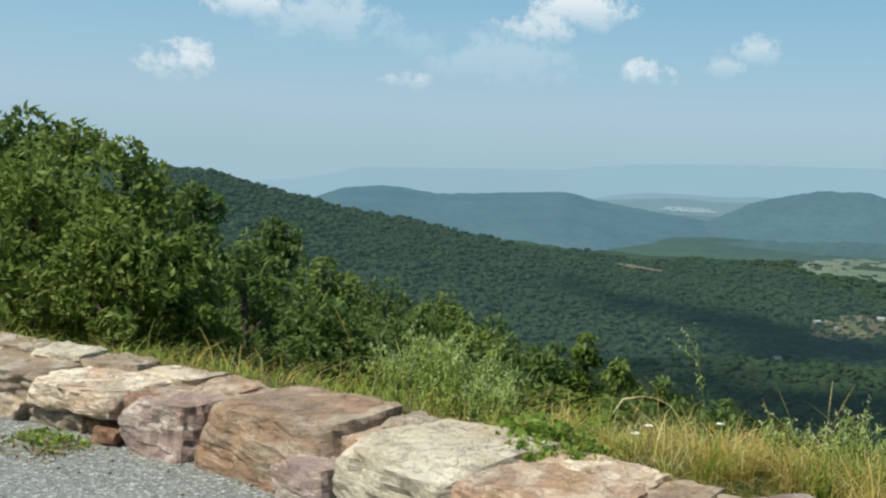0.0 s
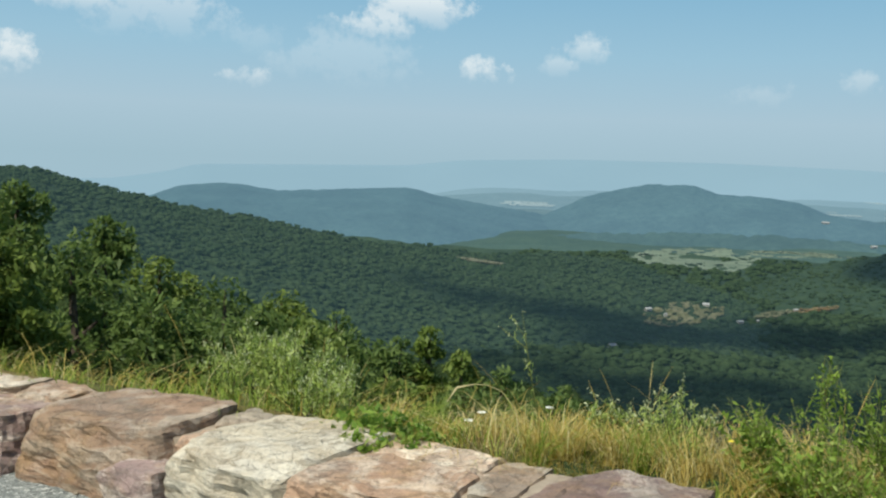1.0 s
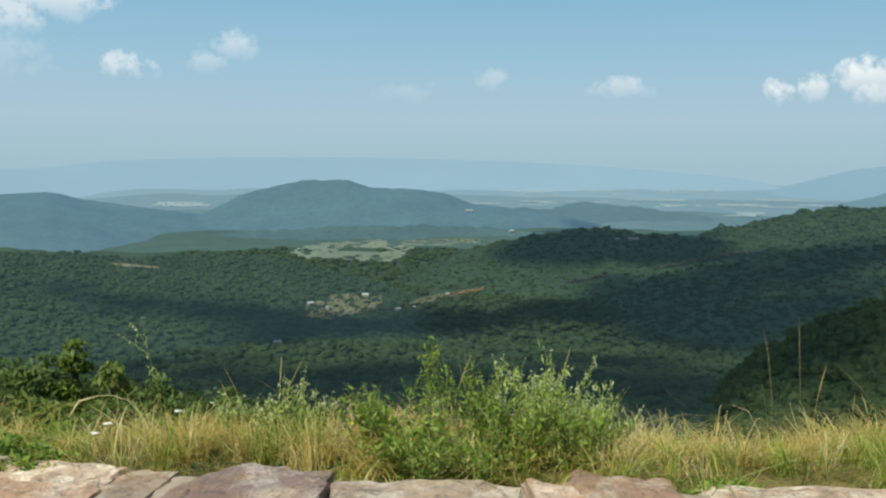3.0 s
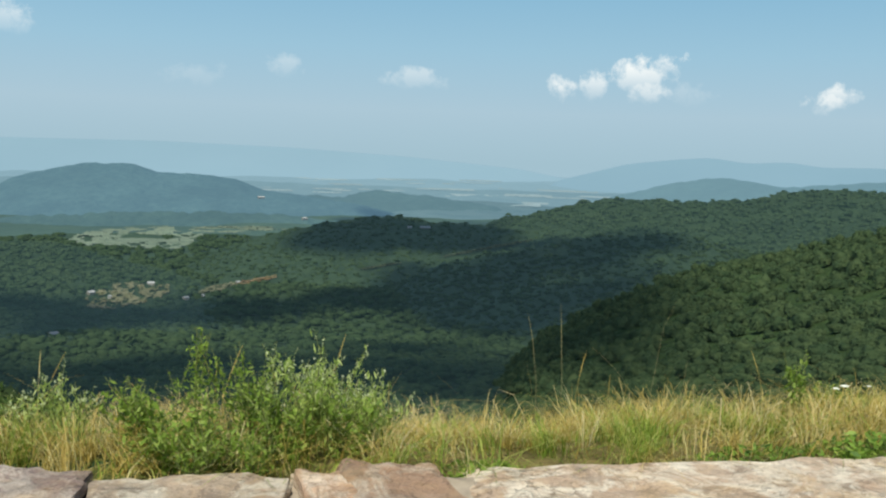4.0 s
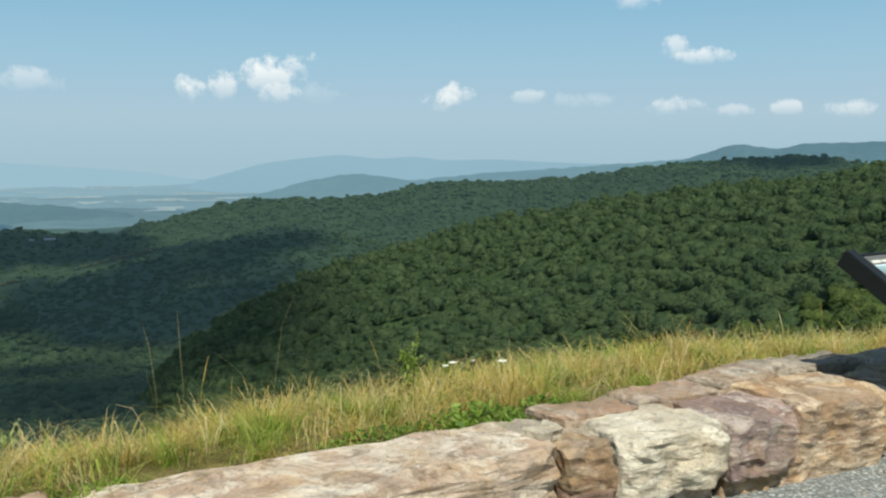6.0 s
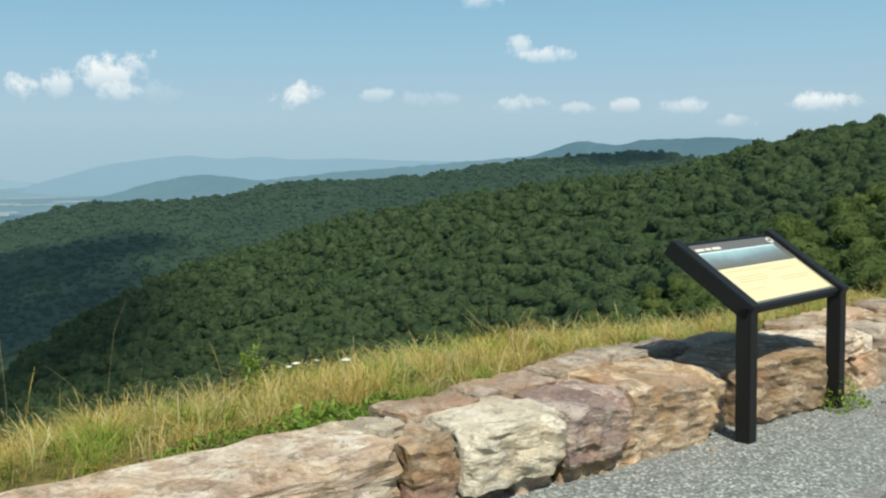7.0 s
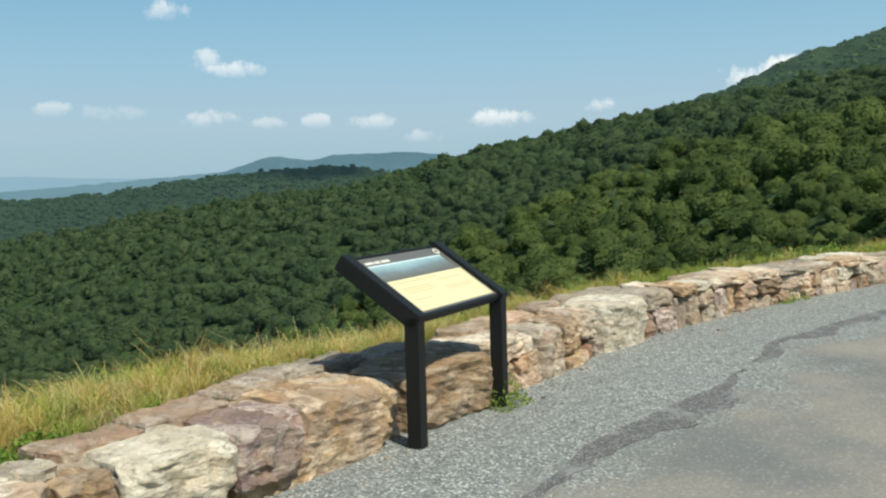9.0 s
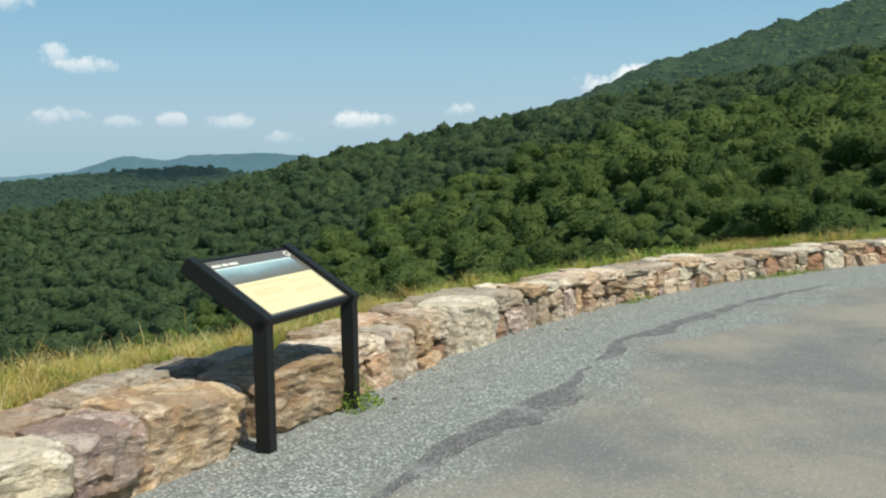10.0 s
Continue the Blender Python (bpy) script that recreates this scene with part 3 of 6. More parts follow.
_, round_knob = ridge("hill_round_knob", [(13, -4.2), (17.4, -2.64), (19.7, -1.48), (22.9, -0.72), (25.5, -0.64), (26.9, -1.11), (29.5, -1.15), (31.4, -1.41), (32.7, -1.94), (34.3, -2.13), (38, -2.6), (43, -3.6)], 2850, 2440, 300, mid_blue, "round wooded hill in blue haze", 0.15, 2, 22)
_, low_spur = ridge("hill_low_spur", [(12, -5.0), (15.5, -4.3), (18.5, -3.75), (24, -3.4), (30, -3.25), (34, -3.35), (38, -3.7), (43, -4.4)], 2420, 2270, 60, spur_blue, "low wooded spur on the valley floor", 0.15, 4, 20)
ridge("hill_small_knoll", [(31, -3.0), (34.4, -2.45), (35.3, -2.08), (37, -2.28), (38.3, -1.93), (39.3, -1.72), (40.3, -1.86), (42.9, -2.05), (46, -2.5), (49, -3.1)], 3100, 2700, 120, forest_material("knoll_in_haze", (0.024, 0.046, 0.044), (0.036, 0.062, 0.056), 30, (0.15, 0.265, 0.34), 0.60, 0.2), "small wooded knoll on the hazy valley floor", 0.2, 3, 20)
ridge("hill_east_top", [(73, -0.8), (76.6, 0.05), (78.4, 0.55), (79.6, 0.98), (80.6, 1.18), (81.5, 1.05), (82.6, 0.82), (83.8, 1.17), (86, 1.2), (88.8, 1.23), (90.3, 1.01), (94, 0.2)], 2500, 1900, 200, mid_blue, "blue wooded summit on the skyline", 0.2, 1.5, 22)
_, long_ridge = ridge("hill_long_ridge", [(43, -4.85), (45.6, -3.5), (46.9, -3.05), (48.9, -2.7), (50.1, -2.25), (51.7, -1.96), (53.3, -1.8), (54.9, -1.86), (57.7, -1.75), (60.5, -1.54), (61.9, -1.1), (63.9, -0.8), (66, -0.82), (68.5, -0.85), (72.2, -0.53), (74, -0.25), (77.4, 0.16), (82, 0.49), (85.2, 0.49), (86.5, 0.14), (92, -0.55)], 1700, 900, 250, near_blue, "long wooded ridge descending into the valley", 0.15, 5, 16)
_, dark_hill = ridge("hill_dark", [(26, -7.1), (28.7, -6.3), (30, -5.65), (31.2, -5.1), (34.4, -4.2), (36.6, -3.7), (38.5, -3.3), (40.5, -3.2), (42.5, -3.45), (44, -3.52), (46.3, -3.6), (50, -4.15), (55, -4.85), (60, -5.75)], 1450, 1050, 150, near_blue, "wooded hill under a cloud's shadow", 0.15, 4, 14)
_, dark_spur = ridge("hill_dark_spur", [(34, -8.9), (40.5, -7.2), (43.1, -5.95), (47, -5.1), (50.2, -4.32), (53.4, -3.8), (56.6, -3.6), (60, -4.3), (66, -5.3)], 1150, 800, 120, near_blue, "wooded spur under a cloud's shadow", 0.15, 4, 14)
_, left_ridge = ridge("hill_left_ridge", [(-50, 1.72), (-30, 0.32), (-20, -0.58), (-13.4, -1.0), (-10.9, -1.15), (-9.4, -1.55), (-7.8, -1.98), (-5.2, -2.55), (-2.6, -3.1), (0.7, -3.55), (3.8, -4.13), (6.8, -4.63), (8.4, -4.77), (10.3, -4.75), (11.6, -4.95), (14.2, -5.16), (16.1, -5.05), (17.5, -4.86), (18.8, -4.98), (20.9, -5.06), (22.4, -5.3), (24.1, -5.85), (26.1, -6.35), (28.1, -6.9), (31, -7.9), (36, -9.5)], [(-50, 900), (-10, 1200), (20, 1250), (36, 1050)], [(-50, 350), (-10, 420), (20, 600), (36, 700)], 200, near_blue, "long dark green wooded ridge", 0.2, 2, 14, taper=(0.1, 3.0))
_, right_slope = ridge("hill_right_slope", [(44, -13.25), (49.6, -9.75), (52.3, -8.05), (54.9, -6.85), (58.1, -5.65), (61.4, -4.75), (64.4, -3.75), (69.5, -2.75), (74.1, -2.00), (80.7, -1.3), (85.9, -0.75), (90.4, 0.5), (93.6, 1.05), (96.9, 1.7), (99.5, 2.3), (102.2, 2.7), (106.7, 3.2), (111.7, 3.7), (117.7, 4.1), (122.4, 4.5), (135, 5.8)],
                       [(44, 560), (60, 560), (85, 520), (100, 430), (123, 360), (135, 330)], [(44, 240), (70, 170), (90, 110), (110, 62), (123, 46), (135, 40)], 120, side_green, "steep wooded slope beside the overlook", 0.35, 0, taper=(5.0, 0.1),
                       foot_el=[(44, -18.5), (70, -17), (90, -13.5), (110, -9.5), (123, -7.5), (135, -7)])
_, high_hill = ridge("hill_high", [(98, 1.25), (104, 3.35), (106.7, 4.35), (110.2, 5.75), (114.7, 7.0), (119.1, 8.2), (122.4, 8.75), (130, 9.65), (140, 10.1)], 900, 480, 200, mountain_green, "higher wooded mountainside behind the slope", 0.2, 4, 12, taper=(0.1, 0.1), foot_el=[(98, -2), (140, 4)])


def hill_height(data, a, r):
    """Height of a ridge's front at azimuth a and distance r; far below where it does not reach."""
    az, r0, r1, z, s = data
    t = (r - np.interp(a, az, r0)) / (np.interp(a, az, r1) - np.interp(a, az, r0))
    col, row = np.clip(np.interp(a, az, np.arange(len(az))), 0, len(az) - 1.001), np.clip(np.interp(t, s, np.arange(len(s))), 0, len(s) - 1.001)
    ci, ri = col.astype(int), row.astype(int)
    fc, fr = col - ci, row - ri
    h = (z[ri, ci] * (1 - fc) + z[ri, ci + 1] * fc) * (1 - fr) + (z[ri + 1, ci] * (1 - fc) + z[ri + 1, ci + 1] * fc) * fr
    return np.where((t > 0) & (t < 1) & (a > az[0]) & (a < az[-1]), h, -9999.0)


LAND = (left_ridge, dark_hill, dark_spur, long_ridge, right_slope, round_knob, low_spur)
LINE = np.geomspace(150, 2800, 900)


profiles = {}


def profile(az):
    """The land's height along one bearing."""
    key = round(az, 3)
    if key not in profiles:
        a = np.full(len(LINE), float(az))
        land = ground_height(a, LINE)
        for data in LAND:
            land = np.maximum(land, hill_height(data, a, LINE))
        profiles[key] = land
    return profiles[key]


def sight(az, el):
    """The distance at which a gaze lowered to el meets the land, and the height there."""
    land = profile(az)
    met = np.nonzero(land >= EYE + LINE * math.tan(radians(el)))[0]
    k = int(met[0]) if len(met) else len(LINE) - 1
    return float(LINE[k]), float(land[k])


# ---- stone wall ----
def stone_mesh(name, size, seed, n=4, flake=0.0, power=40.0):
    """A rough angular block, its base at z = 0, centred in x and y; n: cuts to a side."""
    rng = random.Random(seed)
    bm = bmesh.new()
    bmesh.ops.create_cube(bm, size=2)
    bmesh.ops.subdivide_edges(bm, edges=bm.edges[:], cuts=n, use_grid_fill=True)
    off = Vector((rng.uniform(0, 90), rng.uniform(0, 90), rng.uniform(0, 90)))
    lean, tilt, skew = rng.uniform(-0.22, 0.22), rng.uniform(-0.06, 0.16), rng.uniform(-0.16, 0.16)
    half = Vector((size[0] * 0.975, size[1] * 1.03, size[2])) / 2
    cuts = []
    for _ in range(10):
        w = Vector((rng.choice((-1, 1)) * rng.uniform(0.0, 1), rng.choice((-1, -1, 1)) * rng.uniform(0.1, 1), rng.choice((-0.6, 1)) * rng.uniform(0.0, 1))).normalized()
        cuts.append((w, rng.uniform(0.77, 0.97) * (abs(w.x) + abs(w.y) + abs(w.z))))
    for v in bm.verts:
        c = v.co
        k = (abs(c.x) ** power + abs(c.y) ** power + abs(c.z) ** power) ** (1 / power)
        c = c / k
        for w, far in cuts:
            past = w.dot(c) - far
            if past > 0:
                c = c - w * past
        q = Vector((c.x * half.x, c.y * half.y, c.z * half.z))
        big = noise.noise(q * 3.0 + off)
        facet = noise.cell(q * 5.5 + off) * 0.35
        small = noise.noise(q * 10 + off * 2)
        fine_bit = noise.noise(q * 24 + off * 3)
        bed = (q.z * 13 + q.x * 2.5 * tilt * 10 + 2.2 * big + off.x) % 1.0
        step = (bed - 0.5) * flake * (0.4 + abs(noise.noise(q * 4 + off)))
        push = 1 + 0.10 * big
        out = Vector((c.x * 0.7, c.y * 1.2, c.z * 0.5)) * (0.024 * small + 0.016 * fine_bit + 0.02 * facet)
        q = Vector((q.x * push + lean * q.z + skew * q.y, q.y * push + tilt * q.z + math.copysign(step * 0.06, c.y), q.z * (1 + 0.03 * big) + tilt * 0.2 * q.x)) + out
        v.co = q + Vector((0, 0, half.z))
    me = bpy.data.meshes.new(name)
    bm.to_mesh(me)
    bm.free()
    return me


wall = tagged(new("wall"), "low dry-laid fieldstone wall along the overlook's rim", "wall", kind="structure")
stone_rng = random.Random(7)


def lay_stone(s0, s1, d0, d1, z0, z1, kind, n=4, flake=0.5, turn=0.0, power=40.0, lift=0.0):
    """One stone, from s0 to s1 along the wall, d0 to d1 deep from its inner face, z0 to z1 high."""
    s = (s0 + s1) / 2
    p, a, o = wall_frame(s)
    size = (s1 - s0, d1 - d0, z1 - z0)
    me = stone_mesh("stone", size, int(s * 1000 + d0 * 77 + z0 * 991), n, flake, power)
    me.materials.append(STONES[kind])
    ob = new("stone", me)
    ob.parent = wall
    c = p + o * (d0 + d1) / 2
    ob.matrix_local = pose(c[0], c[1], z0 + lift, 0, 0, math.degrees(math.atan2(a[1], a[0])) + turn)
    return ob


KINDS = ["pale", "pale", "pale", "pink", "purple", "brown", "brown", "grey", "white", "red"]


def fill_wall(s0, s1, near):
    """Stones as they come: uneven small and large face stones in two courses, under flat cap slabs of their own lengths."""
    n = 5 if near else 3
    pick = stone_rng.uniform
    s = s0
    while s < s1 - 0.12:
        h = wall_height(s)
        length = min(stone_rng.choice([0.2, 0.26, 0.32, 0.4, 0.5]), s1 - s)
        roll = stone_rng.random()
        if roll < 0.3:
            lay_stone(s + 0.008, s + length - 0.008, pick(-0.05, 0.02), 0.36, -0.04, h * pick(0.74, 0.9), stone_rng.choice(KINDS), n, 0.7, pick(-7, 7), 12)
        else:
            low = h * pick(0.3, 0.55)
            split = pick(0.35, 0.65) * length if roll > 0.6 else length
            lay_stone(s + 0.006, s + split - 0.006, pick(-0.07, 0.0), 0.3, -0.04, low, stone_rng.choice(KINDS), n, 0.6, pick(-9, 9), 10)
            if split < length - 0.05:
                lay_stone(s + split + 0.006, s + length - 0.006, pick(-0.06, 0.02), 0.3, -0.04, low * pick(0.7, 1.15), stone_rng.choice(KINDS), n, 0.6, pick(-9, 9), 10)
            lay_stone(s + 0.008, s + length - 0.008, pick(-0.04, 0.04), 0.36, low * 0.98, h * pick(0.8, 0.9), stone_rng.choice(KINDS), n, 0.7, pick(-6, 6), 14)
        s += length
    for d0, d1, kinds in ((-0.02, 0.34, ["pale", "pale", "white", "brown", "grey"]), (0.33, 0.66, ["grey", "pale", "grey", "white"])):
        s = s0
        while s < s1 - 0.12:
            h = wall_height(s)
            length = min(stone_rng.choice([0.34, 0.45, 0.6, 0.8]), s1 - s)
            if stone_rng.random() < 0.85:
                lay_stone(s + 0.006, s + length - 0.006, d0 + pick(-0.03, 0.05), d1, h * 0.8, h * pick(0.95, 1.08), stone_rng.choice(kinds), n, 0.8, pick(-4, 4), 16)
            s += length


core_v, core_n = [], 160
for s in np.linspace(0, LENGTH, core_n):
    p, a, o = wall_frame(s)
    h = wall_height(s) - 0.04 + 0.012 * math.sin(s * 7.3)
    for d, z in ((0.16, -0.05), (0.18, h), (0.60, h), (0.60, -0.05)):
        core_v.append((*(p + o * d), z))
core_f = [(4 * i + k, 4 * i + (k + 1) % 4, 4 * i + 4 + (k + 1) % 4, 4 * i + 4 + k) for i in range(core_n - 1) for k in range(4)]
core = mesh_object("mortar", core_v, core_f + [(3, 2, 1, 0), tuple(4 * core_n - 4 + k for k in range(4))], mortar_mat, wall)
fill_wall(0, 7.0, False)


def near_stone(kind, s0, s1, d0, d1, z0, z1, flake):
    """One of the stones that lie nearest: its span along the wall, its depth and its height."""
    gap = 0.006 if s0 < 19.6 else 0.013
    lay_stone(s0 + gap, s1 - gap, d0, d1, z0, z1, kind, 12 if (s1 - s0) * (z1 - z0) > 0.1 else 7, flake, 0.0, 26.0)


near_stone("grey", 7, 7.6, 0.02, 0.4, -0.03, 0.15, 0.4)
near_stone("pale", 7.6, 8.3, 0.03, 0.4, -0.03, 0.15, 0.4)
near_stone("pale", 7, 7.7, 0.06, 0.5, 0.14, 0.3, 0.7)
near_stone("pale", 7.68, 8.36, 0.05, 0.5, 0.13, 0.29, 0.7)
near_stone("pale", 7.1, 7.9, 0.45, 0.75, 0.1, 0.32, 0.5)
near_stone("white", 7.9, 8.3, 0.42, 0.72, 0.1, 0.33, 0.5)
near_stone("pale", 8.35, 9.04, 0, 0.46, 0.11, 0.285, 0.7)
near_stone("grey", 8.3, 8.74, 0.06, 0.4, -0.03, 0.12, 0.4)
near_stone("brown", 8.75, 8.98, 0.06, 0.4, -0.03, 0.11, 0.4)
near_stone("red", 8.84, 9.05, -0.03, 0.18, -0.03, 0.085, 0.3)
near_stone("pale", 8.25, 8.75, 0.44, 0.72, 0.1, 0.31, 0.5)
near_stone("pale", 8.75, 9.2, 0.44, 0.7, 0.1, 0.3, 0.5)
near_stone("red", 9.02, 9.24, 0.05, 0.3, 0.14, 0.28, 0.4)
near_stone("purple", 9.1, 9.56, -0.05, 0.34, -0.03, 0.285, 0.5)
near_stone("pink", 9.2, 9.56, 0.32, 0.66, 0.1, 0.31, 0.4)
near_stone("pink", 9.56, 10.46, 0, 0.66, -0.03, 0.335, 0.5)
near_stone("purple", 10.26, 10.62, -0.12, 0.14, -0.03, 0.22, 0.4)
near_stone("pink", 10.44, 10.64, 0.14, 0.4, -0.03, 0.31, 0.3)
near_stone("grey", 10.44, 10.64, 0.42, 0.66, 0.1, 0.335, 0.3)
near_stone("white", 10.62, 11.3, -0.06, 0.6, -0.03, 0.37, 1)
near_stone("pink", 11.28, 11.96, -0.06, 0.42, -0.03, 0.34, 0.6)
near_stone("pale", 11.36, 11.92, 0.42, 0.66, 0.1, 0.345, 0.5)
near_stone("pale", 11.93, 12.16, 0.16, 0.62, -0.03, 0.335, 0.4)
near_stone("brown", 11.96, 12.16, -0.05, 0.17, -0.03, 0.3, 0.3)
near_stone("purple", 12.16, 12.8, -0.03, 0.6, -0.03, 0.365, 0.5)
near_stone("pale", 12.82, 13.6, -0.03, 0.54, -0.03, 0.35, 0.5)
near_stone("pink", 13.62, 13.83, 0.16, 0.6, -0.03, 0.365, 0.3)
near_stone("grey", 13.61, 13.84, -0.04, 0.17, -0.03, 0.3, 0.3)
near_stone("pink", 13.85, 14.3, -0.03, 0.62, -0.03, 0.38, 0.4)
near_stone("pale", 14.3, 16.34, -0.06, 0.68, 0.07, 0.37, 0.8)
near_stone("brown", 14.3, 14.9, -0.02, 0.4, -0.03, 0.08, 0.3)
near_stone("grey", 14.92, 15.6, -0.03, 0.4, -0.03, 0.085, 0.3)
near_stone("pale", 15.62, 16.3, -0.02, 0.4, -0.03, 0.08, 0.3)
near_stone("grey", 16.2, 16.56, 0.24, 0.5, 0.2, 0.365, 0.4)
near_stone("brown", 16.34, 16.64, -0.05, 0.2, 0.12, 0.355, 0.4)
near_stone("red", 16.34, 16.6, -0.07, 0.2, 0.05, 0.16, 0.3)
near_stone("grey", 16.34, 16.66, -0.03, 0.3, -0.03, 0.09, 0.3)
near_stone("white", 16.62, 17.29, -0.12, 0.36, 0.09, 0.375, 1)
near_stone("purple", 16.6, 16.92, -0.05, 0.3, -0.03, 0.095, 0.3)
near_stone("pink", 16.93, 17.22, -0.06, 0.3, -0.03, 0.1, 0.3)
near_stone("pink", 16.56, 17.1, 0.34, 0.64, 0.2, 0.385, 0.4)
near_stone("purple", 17.66, 17.9, -0.02, 0.42, 0.12, 0.385, 0.5)
near_stone("pink", 17.1, 17.7, 0.42, 0.74, 0.2, 0.405, 0.4)
near_stone("purple", 17.28, 17.74, -0.12, 0.4, 0.1, 0.375, 0.8)
near_stone("brown", 17.24, 17.9, -0.08, 0.3, -0.03, 0.13, 0.3)
near_stone("pale", 17.7, 18.2, 0.45, 0.76, 0.2, 0.425, 0.4)
near_stone("grey", 18.2, 18.6, 0.54, 0.84, 0.2, 0.43, 0.4)
near_stone("brown", 17.75, 18.6, -0.08, 0.52, -0.03, 0.405, 0.4)
near_stone("pale", 18.6, 18.74, 0.02, 0.5, -0.03, 0.36, 0.2)
near_stone("brown", 18.74, 19.62, -0.06, 0.46, -0.03, 0.405, 0.4)
near_stone("grey", 18.5, 19, 0.52, 0.8, 0.05, 0.42, 0.5)
near_stone("grey", 19, 19.62, 0.48, 0.76, 0.05, 0.415, 0.6)
near_stone("pale", 19.63, 19.8, 0.03, 0.5, -0.03, 0.36, 0.3)
near_stone("pale", 19.8, 20.52, 0.06, 0.62, 0.24, 0.4, 0.7)
near_stone("brown", 19.8, 20.2, 0.04, 0.4, -0.03, 0.23, 0.4)
near_stone("pink", 20.2, 20.56, 0.03, 0.4, -0.03, 0.24, 0.4)
near_stone("pale", 20.1, 20.7, 0.45, 0.75, 0.1, 0.42, 0.6)
near_stone("pale", 20.56, 20.95, -0.02, 0.42, -0.03, 0.385, 0.4)
near_stone("brown", 20.97, 21.32, 0, 0.42, 0.1, 0.4, 0.4)
near_stone("brown", 20.95, 21.42, -0.06, 0.2, -0.03, 0.1, 0.3)
near_stone("pale", 21.33, 21.74, 0.04, 0.42, 0.18, 0.42, 0.4)
near_stone("red", 21.43, 21.58, 0.02, 0.3, -0.03, 0.12, 0.3)
near_stone("pale", 21.58, 21.76, 0, 0.3, -0.03, 0.15, 0.3)
near_stone("pink", 20.7, 21.4, 0.42, 0.72, 0.1, 0.42, 0.5)
near_stone("pale", 21.4, 21.9, 0.42, 0.7, 0.1, 0.43, 0.5)
near_stone("white", 21.76, 22.58, -0.05, 0.5, -0.03, 0.425, 0.5)
near_stone("red", 22.6, 22.86, 0, 0.3, -0.03, 0.24, 0.4)
near_stone("grey", 22.6, 23.3, 0.04, 0.5, 0.25, 0.41, 0.5)
near_stone("purple", 22.88, 23.3, 0, 0.3, -0.03, 0.25, 0.4)
near_stone("grey", 22, 23.2, 0.46, 0.74, 0.1, 0.42, 0.6)
chip = lay_stone(16.28, 16.46, 0.12, 0.24, 0.0, 0.05, "white", 3, 0.3, 15)
chip.location.z = 0.362
fill_wall(23.3, 31.0, True)
fill_wall(31.0, LENGTH, False)


# loose chips of stone along the wall's foot
chip_rng = np.random.default_rng(37)
chip_shape, chip_face = (lambda bm: (bmesh.ops.create_icosphere(bm, subdivisions=1, radius=1), np.array([tuple(v.co) for v in bm.verts]), np.array([[v.index for v in f.verts] for f in bm.faces]))[1:])(bmesh.new())
chip_v, chip_f = [], []
for k in range(400):
    s = chip_rng.uniform(6.5, 31)
    p, a, o = wall_frame(s)
    c = p - o * (chip_rng.uniform(0, 1) ** 2.2 * 0.5 - 0.04)
    size = chip_rng.uniform(0.004, 0.016) * (1.7 if chip_rng.random() < 0.12 else 1)
    chip_v.append(chip_shape * chip_rng.uniform(0.6, 1.3, (12, 1)) * (size, size, size * 0.6) + (*c, 0.009 + size * 0.25))
    chip_f.append(chip_face + 12 * k)
tagged(fast_mesh("stone_chips", np.concatenate(chip_v), np.concatenate(chip_f), STONES["grey"]), "loose grey-brown stone chips along the wall's foot", "gravel", kind="stuff")


# ---- sign ----
black = plain("black_powder_coat", (0.010, 0.0115, 0.011), 0.5, 0.32, 80, 0.3)
SIGN_W = 1.116
sign = tagged(new("information_sign"), "black framed information panel on two square posts", "sign")
sign.matrix_world = pose(6.152, -0.475, 0, 0, 0, -29.5) @ pose(SIGN_W / 2, 0, 0)


def box(size, m, bevel=0.0):
    bm = bmesh.new()
    bmesh.ops.create_cube(bm, size=1, matrix=m @ Matrix.Diagonal((*size, 1)))
    if bevel:
        bmesh.ops.bevel(bm, geom=bm.edges[:], offset=bevel, segments=2, affect="EDGES")
    return bm


DEEP = 0.625
slope = pose(0, -0.046, 0.79) @ Matrix.Rotation(math.atan2(0.342, 0.522), 4, "X")
for side in (-1, 1):
    x = side * SIGN_W / 2
    part("post", box((0.092, 0.092, 0.82), pose(x, 0, 0.385), 0.006), black, sign)
    part("side_rail", box((0.092, DEEP + 0.03, 0.105), slope @ pose(x, DEEP / 2, -0.035), 0.007), black, sign)
part("lower_rail", box((SIGN_W - 0.094, 0.034, 0.05), slope @ pose(0, 0.018, -0.03), 0.004), black, sign)
part("upper_rail", box((SIGN_W - 0.094, 0.024, 0.05), slope @ pose(0, DEEP - 0.012, -0.03), 0.004), black, sign)
cream = plain("cream_print", (0.75, 0.66, 0.385), 0.3, 0.5, 9, 0.05)
panel_w, panel_d = SIGN_W - 0.096, DEEP - 0.062
panel = part("panel", box((panel_w, panel_d, 0.012), slope @ pose(0, DEEP / 2, -0.012)), plain("dark_print", (0.13, 0.125, 0.11), 0.3, 0.5, 30, 0.1), sign, "printed exhibit panel under clear resin")


def print_patch(name, x0, x1, y0, y1, material, lift=0.0005, label=""):
    """A printed field; x and y run from 0 to 1 across the panel."""
    w, d = (x1 - x0) * panel_w, (y1 - y0) * panel_d
    m = slope @ pose((x0 + x1 - 1) / 2 * panel_w, DEEP / 2 + ((y0 + y1) - 1) / 2 * panel_d, -0.0058 + lift)
    return part(name, box((w, d, 0.001), m), material, panel, label)


